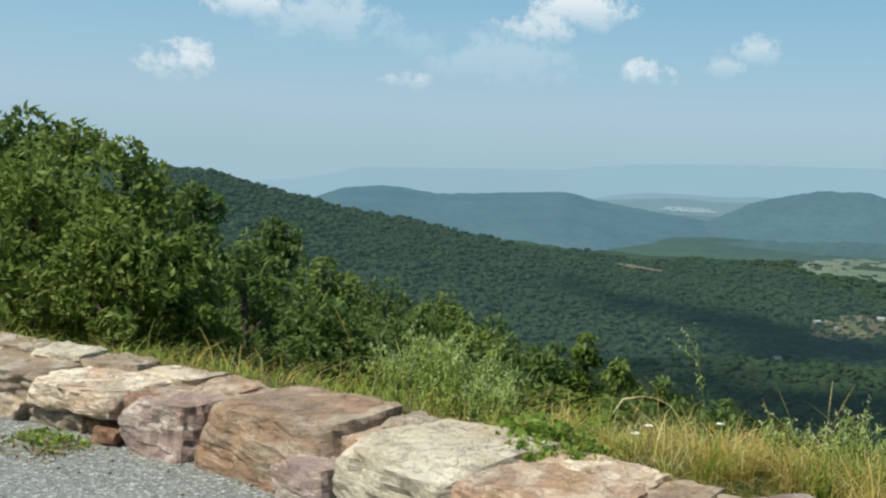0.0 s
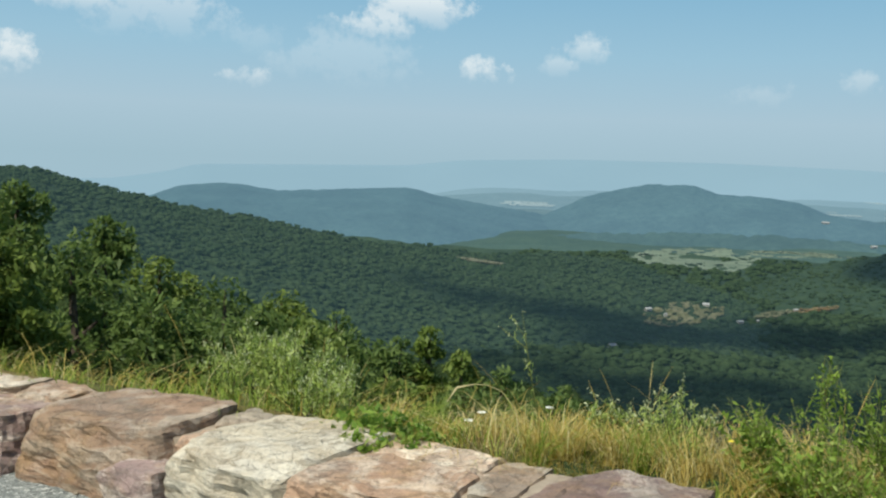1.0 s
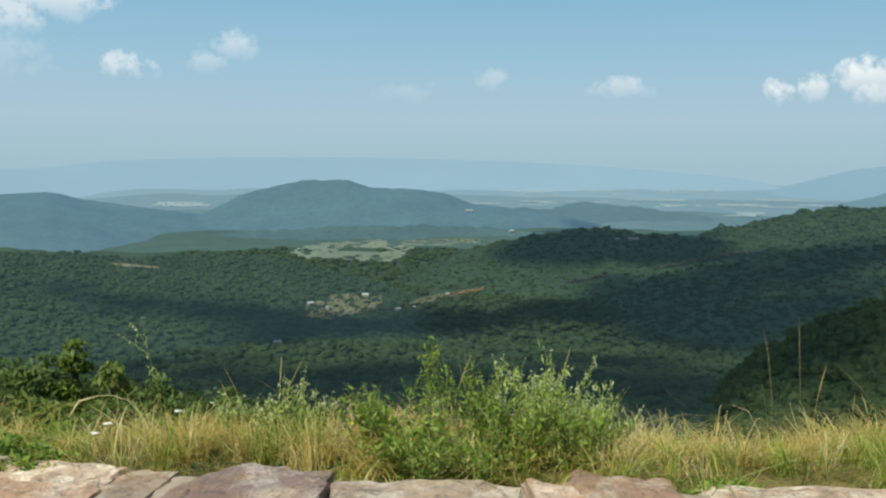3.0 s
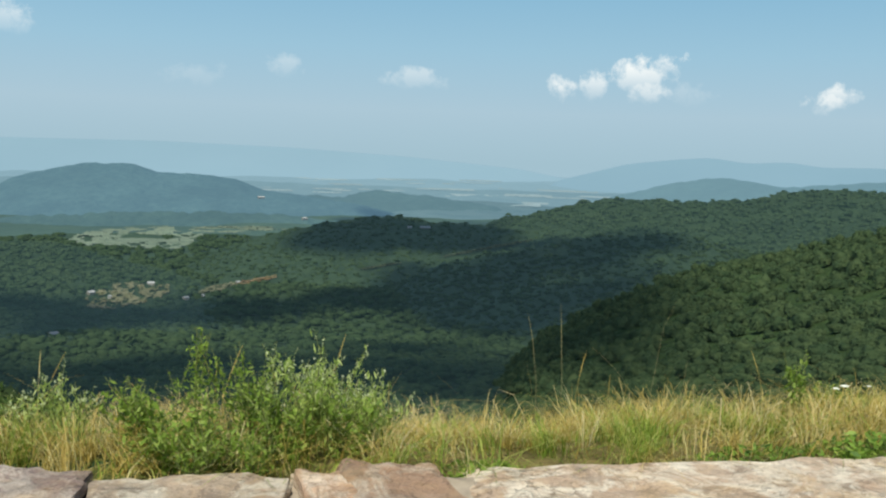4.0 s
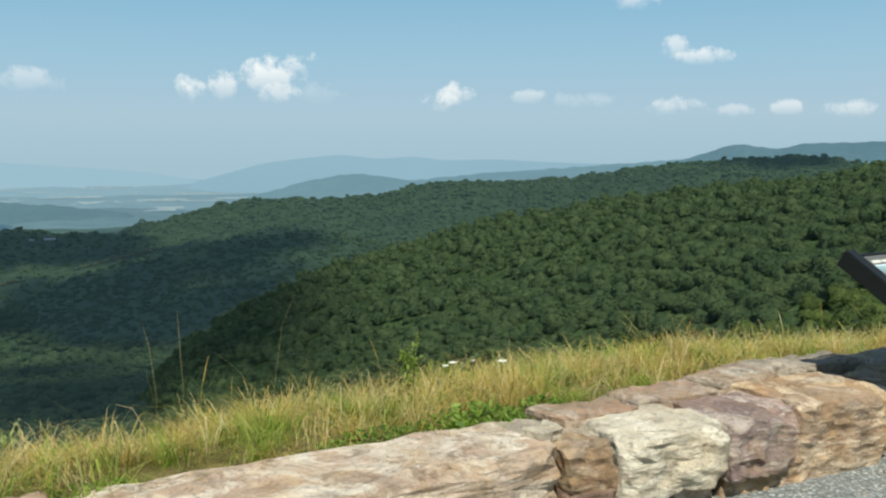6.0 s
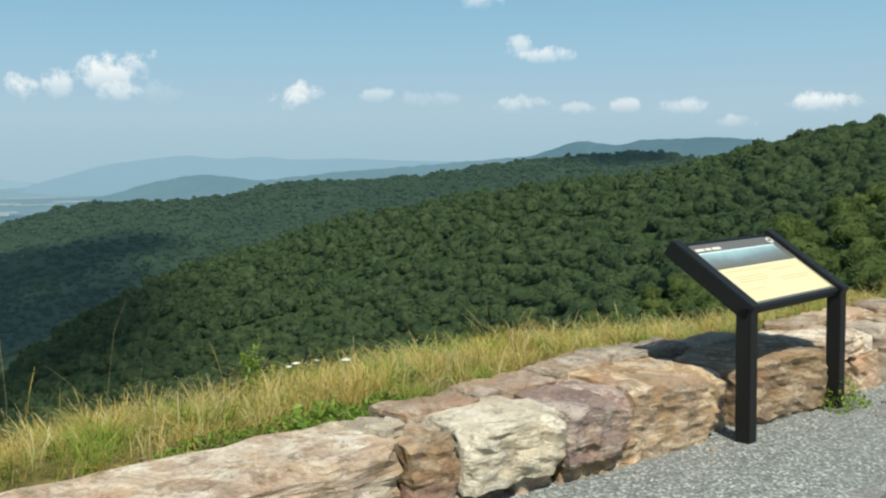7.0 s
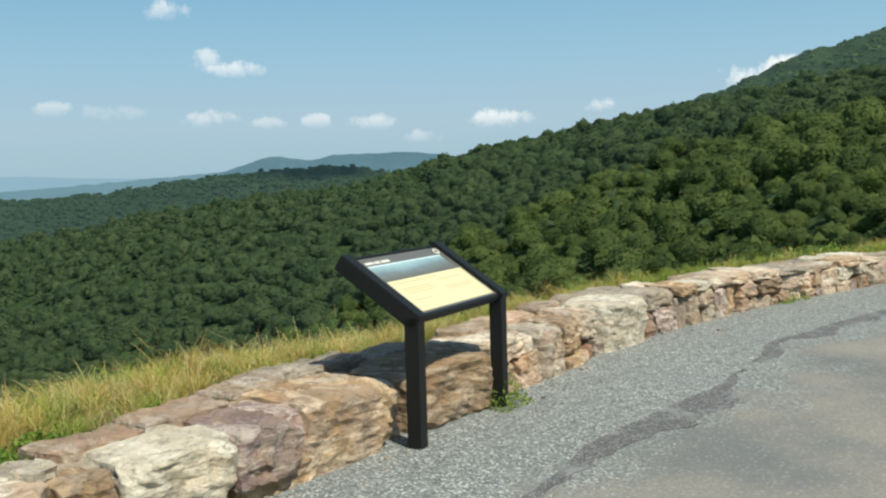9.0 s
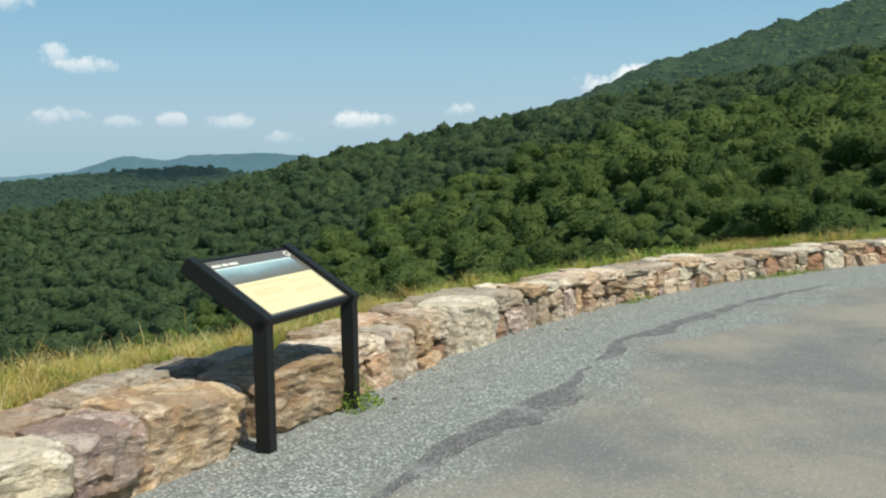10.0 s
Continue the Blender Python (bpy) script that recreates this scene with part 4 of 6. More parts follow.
picture_mat = Mat("printed_valley_view", 0.3, 0.5)
grad = picture_mat.t.nodes.new("ShaderNodeSeparateXYZ")
picture_mat.link(picture_mat.pos, grad.inputs[0])
wave = picture_mat.math("ADD", picture_mat.math("MULTIPLY", grad.outputs[1], 5.5), picture_mat.math("MULTIPLY", picture_mat.noise(5, 4, 0.6), 0.5))
picture_mat.colour(picture_mat.ramp(picture_mat.math("SUBTRACT", wave, 1.45), [(0.0, (0.09, 0.10, 0.075)), (0.35, (0.15, 0.155, 0.13)), (0.55, (0.17, 0.22, 0.23)), (0.75, (0.27, 0.40, 0.42)), (1.0, (0.44, 0.60, 0.60))]))
print_patch("text_field", 0.05, 0.975, 0.03, 0.565, cream, 0.0006)
print_patch("printed_view", 0.05, 0.93, 0.575, 0.845, picture_mat.m, 0.0006, "printed blue and grey valley view")
print_patch("printed_view_edge", 0.05, 0.93, 0.835, 0.855, plain("pale_sky_print", (0.62, 0.76, 0.76), 0.3, 0.5), 0.0012)
pale_ink = plain("pale_ink", (0.72, 0.70, 0.62), 0.4, 0.4)
brown_ink = plain("brown_ink", (0.62, 0.50, 0.28), 0.4, 0.4)
for x0, x1 in ((0.06, 0.15), (0.165, 0.225), (0.24, 0.335)):
    print_patch("title_bar", x0, x1, 0.885, 0.925, pale_ink, 0.0012)
for x0, x1, y in ((0.09, 0.60, 0.50), (0.55, 0.86, 0.44), (0.12, 0.45, 0.40), (0.12, 0.47, 0.36), (0.12, 0.43, 0.32), (0.12, 0.30, 0.20), (0.55, 0.90, 0.30), (0.55, 0.88, 0.26)):
    print_patch("text_bar", x0, x1, y, y + 0.014, brown_ink, 0.0012)
bm = bmesh.new()
bmesh.ops.create_cone(bm, segments=24, radius1=0.034, radius2=0.034, depth=0.0015, cap_ends=True, matrix=slope @ pose(0.445 * panel_w, DEEP / 2 + 0.425 * panel_d, -0.0045) @ Matrix.Diagonal((1, 0.8, 1, 1)))
part("round_emblem", bm, pale_ink, panel)
bm = bmesh.new()
bmesh.ops.create_cone(bm, segments=24, radius1=0.02, radius2=0.02, depth=0.0015, cap_ends=True, matrix=slope @ pose(0.445 * panel_w, DEEP / 2 + 0.425 * panel_d, -0.0035) @ Matrix.Diagonal((1, 0.6, 1, 1)))
part("emblem_centre", bm, plain("dark_ink", (0.08, 0.08, 0.07), 0.4, 0.4), panel)


# ---- meadows, clearings and roofs in the valley ----
OPEN = []


def meadow(name, az0, az1, el0, el1, material, label, seed, holes=0.35, lean=0.0):
    """An open field with a ragged, tree-bitten edge, lying on the land; lean raises its far end in azimuth."""
    cols, rows = 96, 36
    rng = np.random.default_rng(seed)
    v, dist = [], []
    for w in np.linspace(0, 1, rows):
        for u in np.linspace(0, 1, cols):
            az = az0 + (az1 - az0) * u
            r, z = sight(az, el0 + (el1 - el0) * w + lean * (u - 0.5))
            v.append((r * math.sin(radians(az)), r * math.cos(radians(az)), z + 1.5))
            dist.append(r)
    v, dist, f = np.array(v), np.array(dist), grid_faces(rows, cols)
    v[:, :2] *= rng.uniform(0.997, 1.003, (len(v), 1))
    c = np.stack([np.tile(np.arange(cols - 1), rows - 1), np.repeat(np.arange(rows - 1), cols - 1)], 1)
    u, w = (c[:, 0] / (cols / 2 - 1) - 1), (c[:, 1] / (rows / 2 - 1) - 1)
    keep = (u**2 + w**2 < 0.95 + 0.5 * fbm(c[:, 0] * 0.12, c[:, 1] * 0.2, 3, seed)) & (fbm(c[:, 0] * 0.16, c[:, 1] * 0.3, 3, seed + 5) < 1 - holes * 2)
    keep &= np.ptp(dist[f], axis=1) < 0.12 * dist[f].mean(1)
    OPEN.append(v[f[keep]].mean(1)[::3, :2])
    return tagged(fast_mesh(name, v, f[keep], material), label, "field", kind="structure")


def in_woods(x, y):
    """True where no field or yard keeps the trees away."""
    free = np.ones(len(x), bool)
    for c in OPEN:
        near = (np.abs(x - c[:, 0].mean()) < np.ptp(c[:, 0]) + 30) & (np.abs(y - c[:, 1].mean()) < np.ptp(c[:, 1]) + 30)
        k = np.nonzero(near)[0]
        if len(k):
            d = np.hypot(x[k, None] - c[None, :, 0], y[k, None] - c[None, :, 1]).min(1)
            free[k[d < (15 if np.hypot(*c.mean(0)) > 1500 else 8)]] = False
    return free


# field colours are their own; the small bluish emission paints haze before them
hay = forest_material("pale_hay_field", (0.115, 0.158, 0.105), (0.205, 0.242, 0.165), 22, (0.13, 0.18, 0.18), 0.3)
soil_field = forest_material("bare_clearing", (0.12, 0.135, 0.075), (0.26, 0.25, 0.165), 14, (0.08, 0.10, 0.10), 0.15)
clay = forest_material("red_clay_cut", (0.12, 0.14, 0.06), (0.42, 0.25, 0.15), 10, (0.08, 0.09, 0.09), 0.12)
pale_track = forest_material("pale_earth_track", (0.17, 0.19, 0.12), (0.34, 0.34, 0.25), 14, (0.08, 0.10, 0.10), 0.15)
# bands of sunlit woods between cloud shadows, painted as paler ground with haze glow
lit_band = forest_material("sunlit_woods_band", (0.07, 0.095, 0.05), (0.12, 0.14, 0.085), 20, (0.10, 0.15, 0.15), 0.22)
# haze painted into the farthest fields: grey-blue base and strong emission
far_field = forest_material("far_field_in_haze", (0.13, 0.165, 0.165), (0.20, 0.24, 0.24), 60, (0.27, 0.385, 0.44), 0.58)
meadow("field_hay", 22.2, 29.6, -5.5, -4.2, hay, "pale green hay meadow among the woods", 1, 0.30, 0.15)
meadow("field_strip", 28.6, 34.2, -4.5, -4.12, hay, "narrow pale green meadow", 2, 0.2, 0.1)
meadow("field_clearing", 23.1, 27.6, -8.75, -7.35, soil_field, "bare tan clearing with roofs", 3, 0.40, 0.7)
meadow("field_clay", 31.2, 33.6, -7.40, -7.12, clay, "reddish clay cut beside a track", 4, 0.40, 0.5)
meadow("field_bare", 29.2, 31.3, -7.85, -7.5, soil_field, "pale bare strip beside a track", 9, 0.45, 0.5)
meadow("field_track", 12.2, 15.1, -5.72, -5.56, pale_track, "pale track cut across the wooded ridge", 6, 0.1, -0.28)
# these two bands stand for sunlit woods; no field or track lies there
meadow("field_ridge_lit_band", 43.2, 48.5, -5.1, -4.95, lit_band, "paler band painted for sunlit woods along the crest of the ridge", 7, 0.25, 1.2)
meadow("field_foot_lit_band", 38.2, 40.8, -6.36, -6.24, lit_band, "paler band painted for sunlit woods at the foot of the dark hill", 8, 0.1, 0.5)


def floor_distance(el):
    """Where the valley floor lies at that elevation."""
    r = np.linspace(2300, 4850, 400)
    return float(np.interp(el, valley_elevation(r), r))


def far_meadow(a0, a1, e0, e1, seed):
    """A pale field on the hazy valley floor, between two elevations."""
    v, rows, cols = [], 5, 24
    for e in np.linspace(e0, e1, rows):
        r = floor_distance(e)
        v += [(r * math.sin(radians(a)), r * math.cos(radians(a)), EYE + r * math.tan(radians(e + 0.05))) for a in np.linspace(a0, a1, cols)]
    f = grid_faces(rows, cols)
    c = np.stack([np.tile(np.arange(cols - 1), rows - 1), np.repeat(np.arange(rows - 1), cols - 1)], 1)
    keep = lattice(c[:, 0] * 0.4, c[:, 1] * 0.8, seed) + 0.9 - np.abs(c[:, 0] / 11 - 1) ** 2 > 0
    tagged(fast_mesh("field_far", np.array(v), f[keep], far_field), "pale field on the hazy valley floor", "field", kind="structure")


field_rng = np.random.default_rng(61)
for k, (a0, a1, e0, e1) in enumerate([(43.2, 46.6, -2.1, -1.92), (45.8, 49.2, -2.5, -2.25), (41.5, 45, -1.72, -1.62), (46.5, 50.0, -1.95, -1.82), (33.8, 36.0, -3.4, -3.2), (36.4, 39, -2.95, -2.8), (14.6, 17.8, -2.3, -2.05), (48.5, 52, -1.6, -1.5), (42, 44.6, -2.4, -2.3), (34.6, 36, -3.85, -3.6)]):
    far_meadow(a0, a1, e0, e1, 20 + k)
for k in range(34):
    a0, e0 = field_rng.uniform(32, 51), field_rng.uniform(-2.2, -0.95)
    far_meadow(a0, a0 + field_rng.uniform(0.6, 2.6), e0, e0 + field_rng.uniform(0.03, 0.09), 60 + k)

roof_mat = plain("pale_metal_roof", (0.33, 0.34, 0.34), 0.6, 0.3, 2, 0.05)
house_wall = plain("white_siding", (0.30, 0.30, 0.27), 0.8, 0.3, 2, 0.05)


def house(az, el, w, d, h, turn):
    r, ground_z = sight(az, el)
    p = sky_vector(az, 0) * r
    OPEN.append(np.array([(p.x, p.y), (p.x * 0.985, p.y * 0.985), (p.x * 0.97, p.y * 0.97)]))
    root = tagged(new("house"), "small pale-roofed farm building among the trees", "house", "valley farm buildings")
    w, d, h = 0.8 * w, 0.8 * d, 0.8 * h
    root.matrix_world = pose(p.x, p.y, ground_z, 0, 0, turn)
    part("wall", box((w, d, h), pose(0, 0, h / 2)), house_wall, root)
    bm = bmesh.new()
    v = [bm.verts.new(q) for q in ((-w * 0.55, -d * 0.58, h), (w * 0.55, -d * 0.58, h), (w * 0.55, d * 0.58, h), (-w * 0.55, d * 0.58, h), (-w * 0.55, 0, h + d * 0.4), (w * 0.55, 0, h + d * 0.4))]
    for f in ((0, 1, 5, 4), (2, 3, 4, 5), (0, 4, 3), (1, 2, 5), (3, 2, 1, 0)):
        bm.faces.new([v[i] for i in f])
    part("roof", bm, roof_mat, root)


for az, el, w, d, h, turn in [(23.4, -7.95, 8, 5, 2.6, 20), (26.6, -7.45, 8, 5, 2.6, -30), (28.5, -8.3, 7, 5, 2.6, 10), (29.4, -8.15, 6, 4, 2.4, 30), (31.4, -7.4, 6, 4, 2.4, 0), (42.1, -4.05, 17, 7, 2.2, -35), (41.2, -3.98, 8, 5, 2.2, -35), (32.6, -2.5, 24, 9, 4, 0), (35.1, -3.74, 18, 9, 4, 10), (24.4, -8.2, 6, 4, 2.4, 60), (21.5, -10.2, 7, 5, 2.6, 15)]:
    house(az, el, w, d, h, turn)


# ---- forest ----
def ico(subdivisions):
    bm = bmesh.new()
    bmesh.ops.create_icosphere(bm, subdivisions=subdivisions, radius=1)
    bm.verts.ensure_lookup_table()
    v = np.array([tuple(p.co) for p in bm.verts])
    f = np.array([[p.index for p in q.verts] for q in bm.faces])
    bm.free()
    return v, f


def crown_shapes(count, clumps, rng, leaves, leaf, core=2, low=-0.4):
    """Broadleaf crowns about 1 m in radius: billows of foliage with creases between them and loose sprays of leaves all over."""
    shapes = []
    base, faces = ico(core)
    for _ in range(count):
        tall, lean = rng.uniform(0.75, 1.1), rng.normal(size=2) * 0.12
        d = rng.normal(size=(clumps, 3))
        d[:, 2] = np.abs(d[:, 2]) * 1.1 - 0.3
        d /= np.linalg.norm(d, axis=1, keepdims=True)
        d *= rng.uniform(0.40, 0.80, (clumps, 1))
        rho = rng.uniform(0.18, 0.36, clumps)
        along = base @ d.T
        inside = rho**2 - (d**2).sum(1) + along**2
        reach = np.where((inside > 0) & (along > 0), along + np.sqrt(np.maximum(inside, 0)), 0).max(1)
        reach = np.maximum(reach, 0.52) * rng.uniform(0.92, 1.08, len(base))
        v = base * reach[:, None]
        f = faces[base[faces].mean(1)[:, 2] > low]
        tri = v[f]
        w = rng.dirichlet((1, 1, 1), leaves)
        pick = rng.integers(0, len(f), leaves)
        q = (tri[pick] * w[:, :, None]).sum(1)
        n = np.cross(tri[pick, 1] - tri[pick, 0], tri[pick, 2] - tri[pick, 0])
        n /= np.linalg.norm(n, axis=1, keepdims=True) + 1e-9
        way = 0.7 * n + 0.5 * rng.normal(size=(leaves, 3)) + (-0.15, -0.1, 0.6)
        b = np.cross(rng.normal(size=(leaves, 3)), way)
        a = np.cross(b, way)
        size = rng.uniform(*leaf, (leaves, 1))
        a = a / np.linalg.norm(a, axis=1, keepdims=True) * size
        b = b / np.linalg.norm(b, axis=1, keepdims=True) * size
        c = q + n * rng.uniform(0.0, 0.13, (leaves, 1))
        sprays = np.stack([c - a - b * 0.5, c + a - b * 0.5, c + b], 1).reshape(-1, 3)
        every = np.concatenate([v, sprays])
        every = every * (1, 1, tall) + np.outer(every[:, 2], (*lean, 0))
        shapes.append((every, np.concatenate([f, np.arange(leaves * 3).reshape(-1, 3) + len(v)])))
    return shapes


def plant_crowns(name, spots, shapes, material, label, rng, flat=1.0):
    """spots: rows of x, y, z, radius. One joined object of uncountable trees."""
    vs, fs, n = [], [], 0
    for x, y, z, radius in spots:
        v, f = shapes[rng.integers(len(shapes))]
        a = rng.uniform(0, 2 * np.pi)
        c, s = np.cos(a), np.sin(a)
        w = v @ np.array([[c, s, 0], [-s, c, 0], [0, 0, 1]]) * radius * rng.uniform(0.9, 1.1, 3) * (1, 1, flat)
        vs.append(w + (x, y, z))
        fs.append(f + n)
        n += len(v)
    return tagged(fast_mesh(name, np.concatenate(vs), np.concatenate(fs), material, True), label, "trees", kind="stuff")


def ridge_spots(data, spacing, az_range, radius, rng, r_min=0, r_max=1e9, sink=0.2):
    az, r0, r1, z, s = data
    top = float(np.max(r1))
    n = int(top / spacing)
    gx, gy = np.meshgrid(np.arange(-n, n + 1) * spacing, np.arange(-n, n + 1) * spacing)
    gx = gx + rng.uniform(-1.1, 1.1, gx.shape) * spacing
    gy = gy + rng.uniform(-1.1, 1.1, gy.shape) * spacing
    a, r = np.degrees(np.arctan2(gx, gy)).ravel(), np.hypot(gx, gy).ravel()
    a0, a1 = np.interp(a, az, r0), np.interp(a, az, r1)
    t = (r - a0) / (a1 - a0)
    ok = (a > az_range[0]) & (a < az_range[1]) & (t > 0) & (t < 1.0) & (r > r_min) & (r < r_max)
    ok[ok] = in_woods(gx.ravel()[ok], gy.ravel()[ok])
    a, r, t = a[ok], r[ok], t[ok]
    col, row = np.interp(a, az, np.arange(len(az))), np.interp(t, s, np.arange(len(s)))
    ci, ri = np.minimum(col.astype(int), len(az) - 2), np.minimum(row.astype(int), len(s) - 2)
    fc, fr = col - ci, row - ri
    h = (z[ri, ci] * (1 - fc) + z[ri, ci + 1] * fc) * (1 - fr) + (z[ri + 1, ci] * (1 - fc) + z[ri + 1, ci + 1] * fc) * fr
    size = radius[0] + (radius[1] - radius[0]) * rng.uniform(0, 1, len(a)) ** 1.3
    lift = sink * size + rng.uniform(-0.3, 0.35, len(a)) * size
    return np.stack([r * np.sin(np.radians(a)), r * np.cos(np.radians(a)), h + lift, size], 1)


# crowns whose bluish emission is painted haze, not light of their own
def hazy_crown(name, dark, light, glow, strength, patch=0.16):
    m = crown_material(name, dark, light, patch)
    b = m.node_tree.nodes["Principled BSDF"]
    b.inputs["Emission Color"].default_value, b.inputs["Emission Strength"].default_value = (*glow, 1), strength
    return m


forest_rng = np.random.default_rng(11)
fine_leaf = crown_shapes(12, 46, forest_rng, 1500, (0.03, 0.06), 3)
leafy = crown_shapes(14, 36, forest_rng, 560, (0.05, 0.095), 2)
lumpy = crown_shapes(18, 24, forest_rng, 170, (0.07, 0.14), 2)
sparse = crown_shapes(18, 16, forest_rng, 70, (0.10, 0.19), 1)
tuft = crown_shapes(20, 9, forest_rng, 11, (0.18, 0.33), 1)
crown_green = crown_material("leafy_crown", (0.080, 0.132, 0.045), (0.205, 0.270, 0.080))
SLOPE = "dense green broadleaf trees on the slope"
plant_crowns("foot_slope_trees", ridge_spots(right_slope, 3.1, (84, 126), (1.1, 2.5), forest_rng, r_max=95), fine_leaf, crown_green, SLOPE, forest_rng)
plant_crowns("near_slope_trees", ridge_spots(right_slope, 4.0, (76, 125), (1.3, 3.3), forest_rng, 95, 190), leafy, crown_green, SLOPE, forest_rng)
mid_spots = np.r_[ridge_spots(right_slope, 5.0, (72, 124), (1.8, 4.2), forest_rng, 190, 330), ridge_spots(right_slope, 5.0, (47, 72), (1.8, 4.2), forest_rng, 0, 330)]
# faint emission paints haze over the crowns farther up the slope
mid_green = hazy_crown("slope_crown_in_haze", (0.056, 0.098, 0.042), (0.118, 0.168, 0.066), (0.06, 0.10, 0.10), 0.12)
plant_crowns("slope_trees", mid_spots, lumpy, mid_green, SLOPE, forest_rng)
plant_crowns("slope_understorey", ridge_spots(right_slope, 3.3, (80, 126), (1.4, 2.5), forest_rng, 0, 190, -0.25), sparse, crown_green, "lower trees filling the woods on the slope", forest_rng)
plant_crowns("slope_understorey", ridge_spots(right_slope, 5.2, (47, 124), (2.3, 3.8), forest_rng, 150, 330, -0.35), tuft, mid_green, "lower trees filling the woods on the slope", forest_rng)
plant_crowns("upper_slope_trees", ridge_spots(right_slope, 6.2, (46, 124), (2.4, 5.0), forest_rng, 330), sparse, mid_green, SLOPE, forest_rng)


# taller trees along the slope's skyline
line_az = np.sort(forest_rng.uniform(89, 107, 34))
crest_r, crest_z = np.interp(line_az, right_slope[0], right_slope[2]) - 12, np.array([np.interp(a, right_slope[0], right_slope[3][-2]) for a in line_az])
tall = forest_rng.uniform(1.7, 3.1, 34)
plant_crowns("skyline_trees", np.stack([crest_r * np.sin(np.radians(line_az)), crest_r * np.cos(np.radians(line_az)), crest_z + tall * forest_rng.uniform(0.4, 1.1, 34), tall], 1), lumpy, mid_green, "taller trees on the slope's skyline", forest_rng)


far_hazy_crown = hazy_crown("far_hazy_crown", (0.046, 0.080, 0.034), (0.072, 0.110, 0.048), (0.07, 0.13, 0.158), 0.48, 0.02)
plant_crowns("left_ridge_trees", ridge_spots(left_ridge, 7.2, (-16, 35), (3.4, 6.8), forest_rng, sink=0.08), tuft, far_hazy_crown, "dark green woods covering the long ridge", forest_rng, 0.62)
plant_crowns("long_ridge_trees", ridge_spots(long_ridge, 9.4, (45, 91), (4.2, 8), forest_rng, sink=0.05), tuft, far_hazy_crown, "green woods covering the ridge", forest_rng, 0.62)
# less painted haze here, so that the cloud's shadow stays dark
plant_crowns("dark_hill_trees", np.r_[ridge_spots(dark_hill, 8.2, (27, 56), (4.2, 7), forest_rng, sink=-0.2), ridge_spots(dark_spur, 7.6, (36, 62), (3.6, 6.5), forest_rng, sink=0.1)], tuft, hazy_crown("hill_crown_in_haze", (0.046, 0.080, 0.032), (0.072, 0.112, 0.045), (0.065, 0.12, 0.15), 0.34, 0.02), "dark green woods covering the hill", forest_rng, 0.62)
plant_crowns("high_hill_trees", ridge_spots(high_hill, 8, (98, 126), (2.4, 4.6), forest_rng, sink=-0.2), tuft, hazy_crown("mountainside_crown_in_haze", (0.080, 0.138, 0.048), (0.155, 0.215, 0.072), (0.07, 0.12, 0.13), 0.5, 0.04), "green woods on the mountainside", forest_rng, 0.62)

# woods on the valley floor and on the drop below the wall
def valley_spots(spacing, r_min, r_max, az_min, az_max, radius):
    x, y = np.meshgrid(np.arange(-400, 1500, spacing), np.arange(0, 2050, spacing))
    x = (x + forest_rng.uniform(-1.1, 1.1, x.shape) * spacing).ravel()
    y = (y + forest_rng.uniform(-1.1, 1.1, y.shape) * spacing).ravel()
    a, r = np.degrees(np.arctan2(x, y)), np.hypot(x, y)
    ok = (a > az_min) & (a < az_max) & (r > r_min) & (r < r_max)
    ok[ok] = in_woods(x[ok], y[ok])
    x, y, a, r = x[ok], y[ok], a[ok], r[ok]
    size = forest_rng.uniform(*radius, len(x))
    return np.stack([x, y, ground_height(a, r) + 0.3 * size, size], 1)


# valley crowns glow faintly bluish in place of haze
plant_crowns("valley_trees", np.r_[valley_spots(7.2, 110, 620, -10, 56, (3.3, 6.6)), valley_spots(12, 620, 1150, 8, 48, (5.4, 9.6)), valley_spots(17, 1150, 2050, 16, 42, (7.5, 13.5))], tuft, hazy_crown("valley_crown_in_haze", (0.046, 0.080, 0.033), (0.076, 0.118, 0.047), (0.065, 0.12, 0.145), 0.30, 0.025), "woods on the valley floor", forest_rng, 0.62)


# the dense wood on the drop right below the wall
drop_n = 620
drop_az = forest_rng.uniform(-13, 26, drop_n)
drop_r = 17 + 75 * forest_rng.uniform(0, 1, drop_n) ** 1.3
drop_top = np.interp(drop_az, [-13, -5, -2.4, 0.3, 2, 4, 6.3, 8.3, 10.4, 12.3, 14, 16.3, 18.3, 26], [-5.2, -6.5, -7.6, -7.7, -8.7, -9.0, -9.3, -9.9, -10.4, -10.9, -11.3, -11.9, -12.4, -13.6])
drop_el = drop_top - np.interp(drop_r, [17, 30, 60, 92], [4.0, 2.0, 0.6, 0.1]) - forest_rng.uniform(0, 1, drop_n) ** 1.5 * 4.0
drop_size = forest_rng.uniform(0.018, 0.042, drop_n) * drop_r + 0.35
plant_crowns("drop_trees", np.stack([drop_r * np.sin(np.radians(drop_az)), drop_r * np.cos(np.radians(drop_az)), EYE + drop_r * np.tan(np.radians(drop_el)) - drop_size, drop_size], 1), lumpy, crown_material("drop_crown", (0.048, 0.084, 0.030), (0.105, 0.152, 0.048)), "dense dark green woods on the drop below the wall", forest_rng)


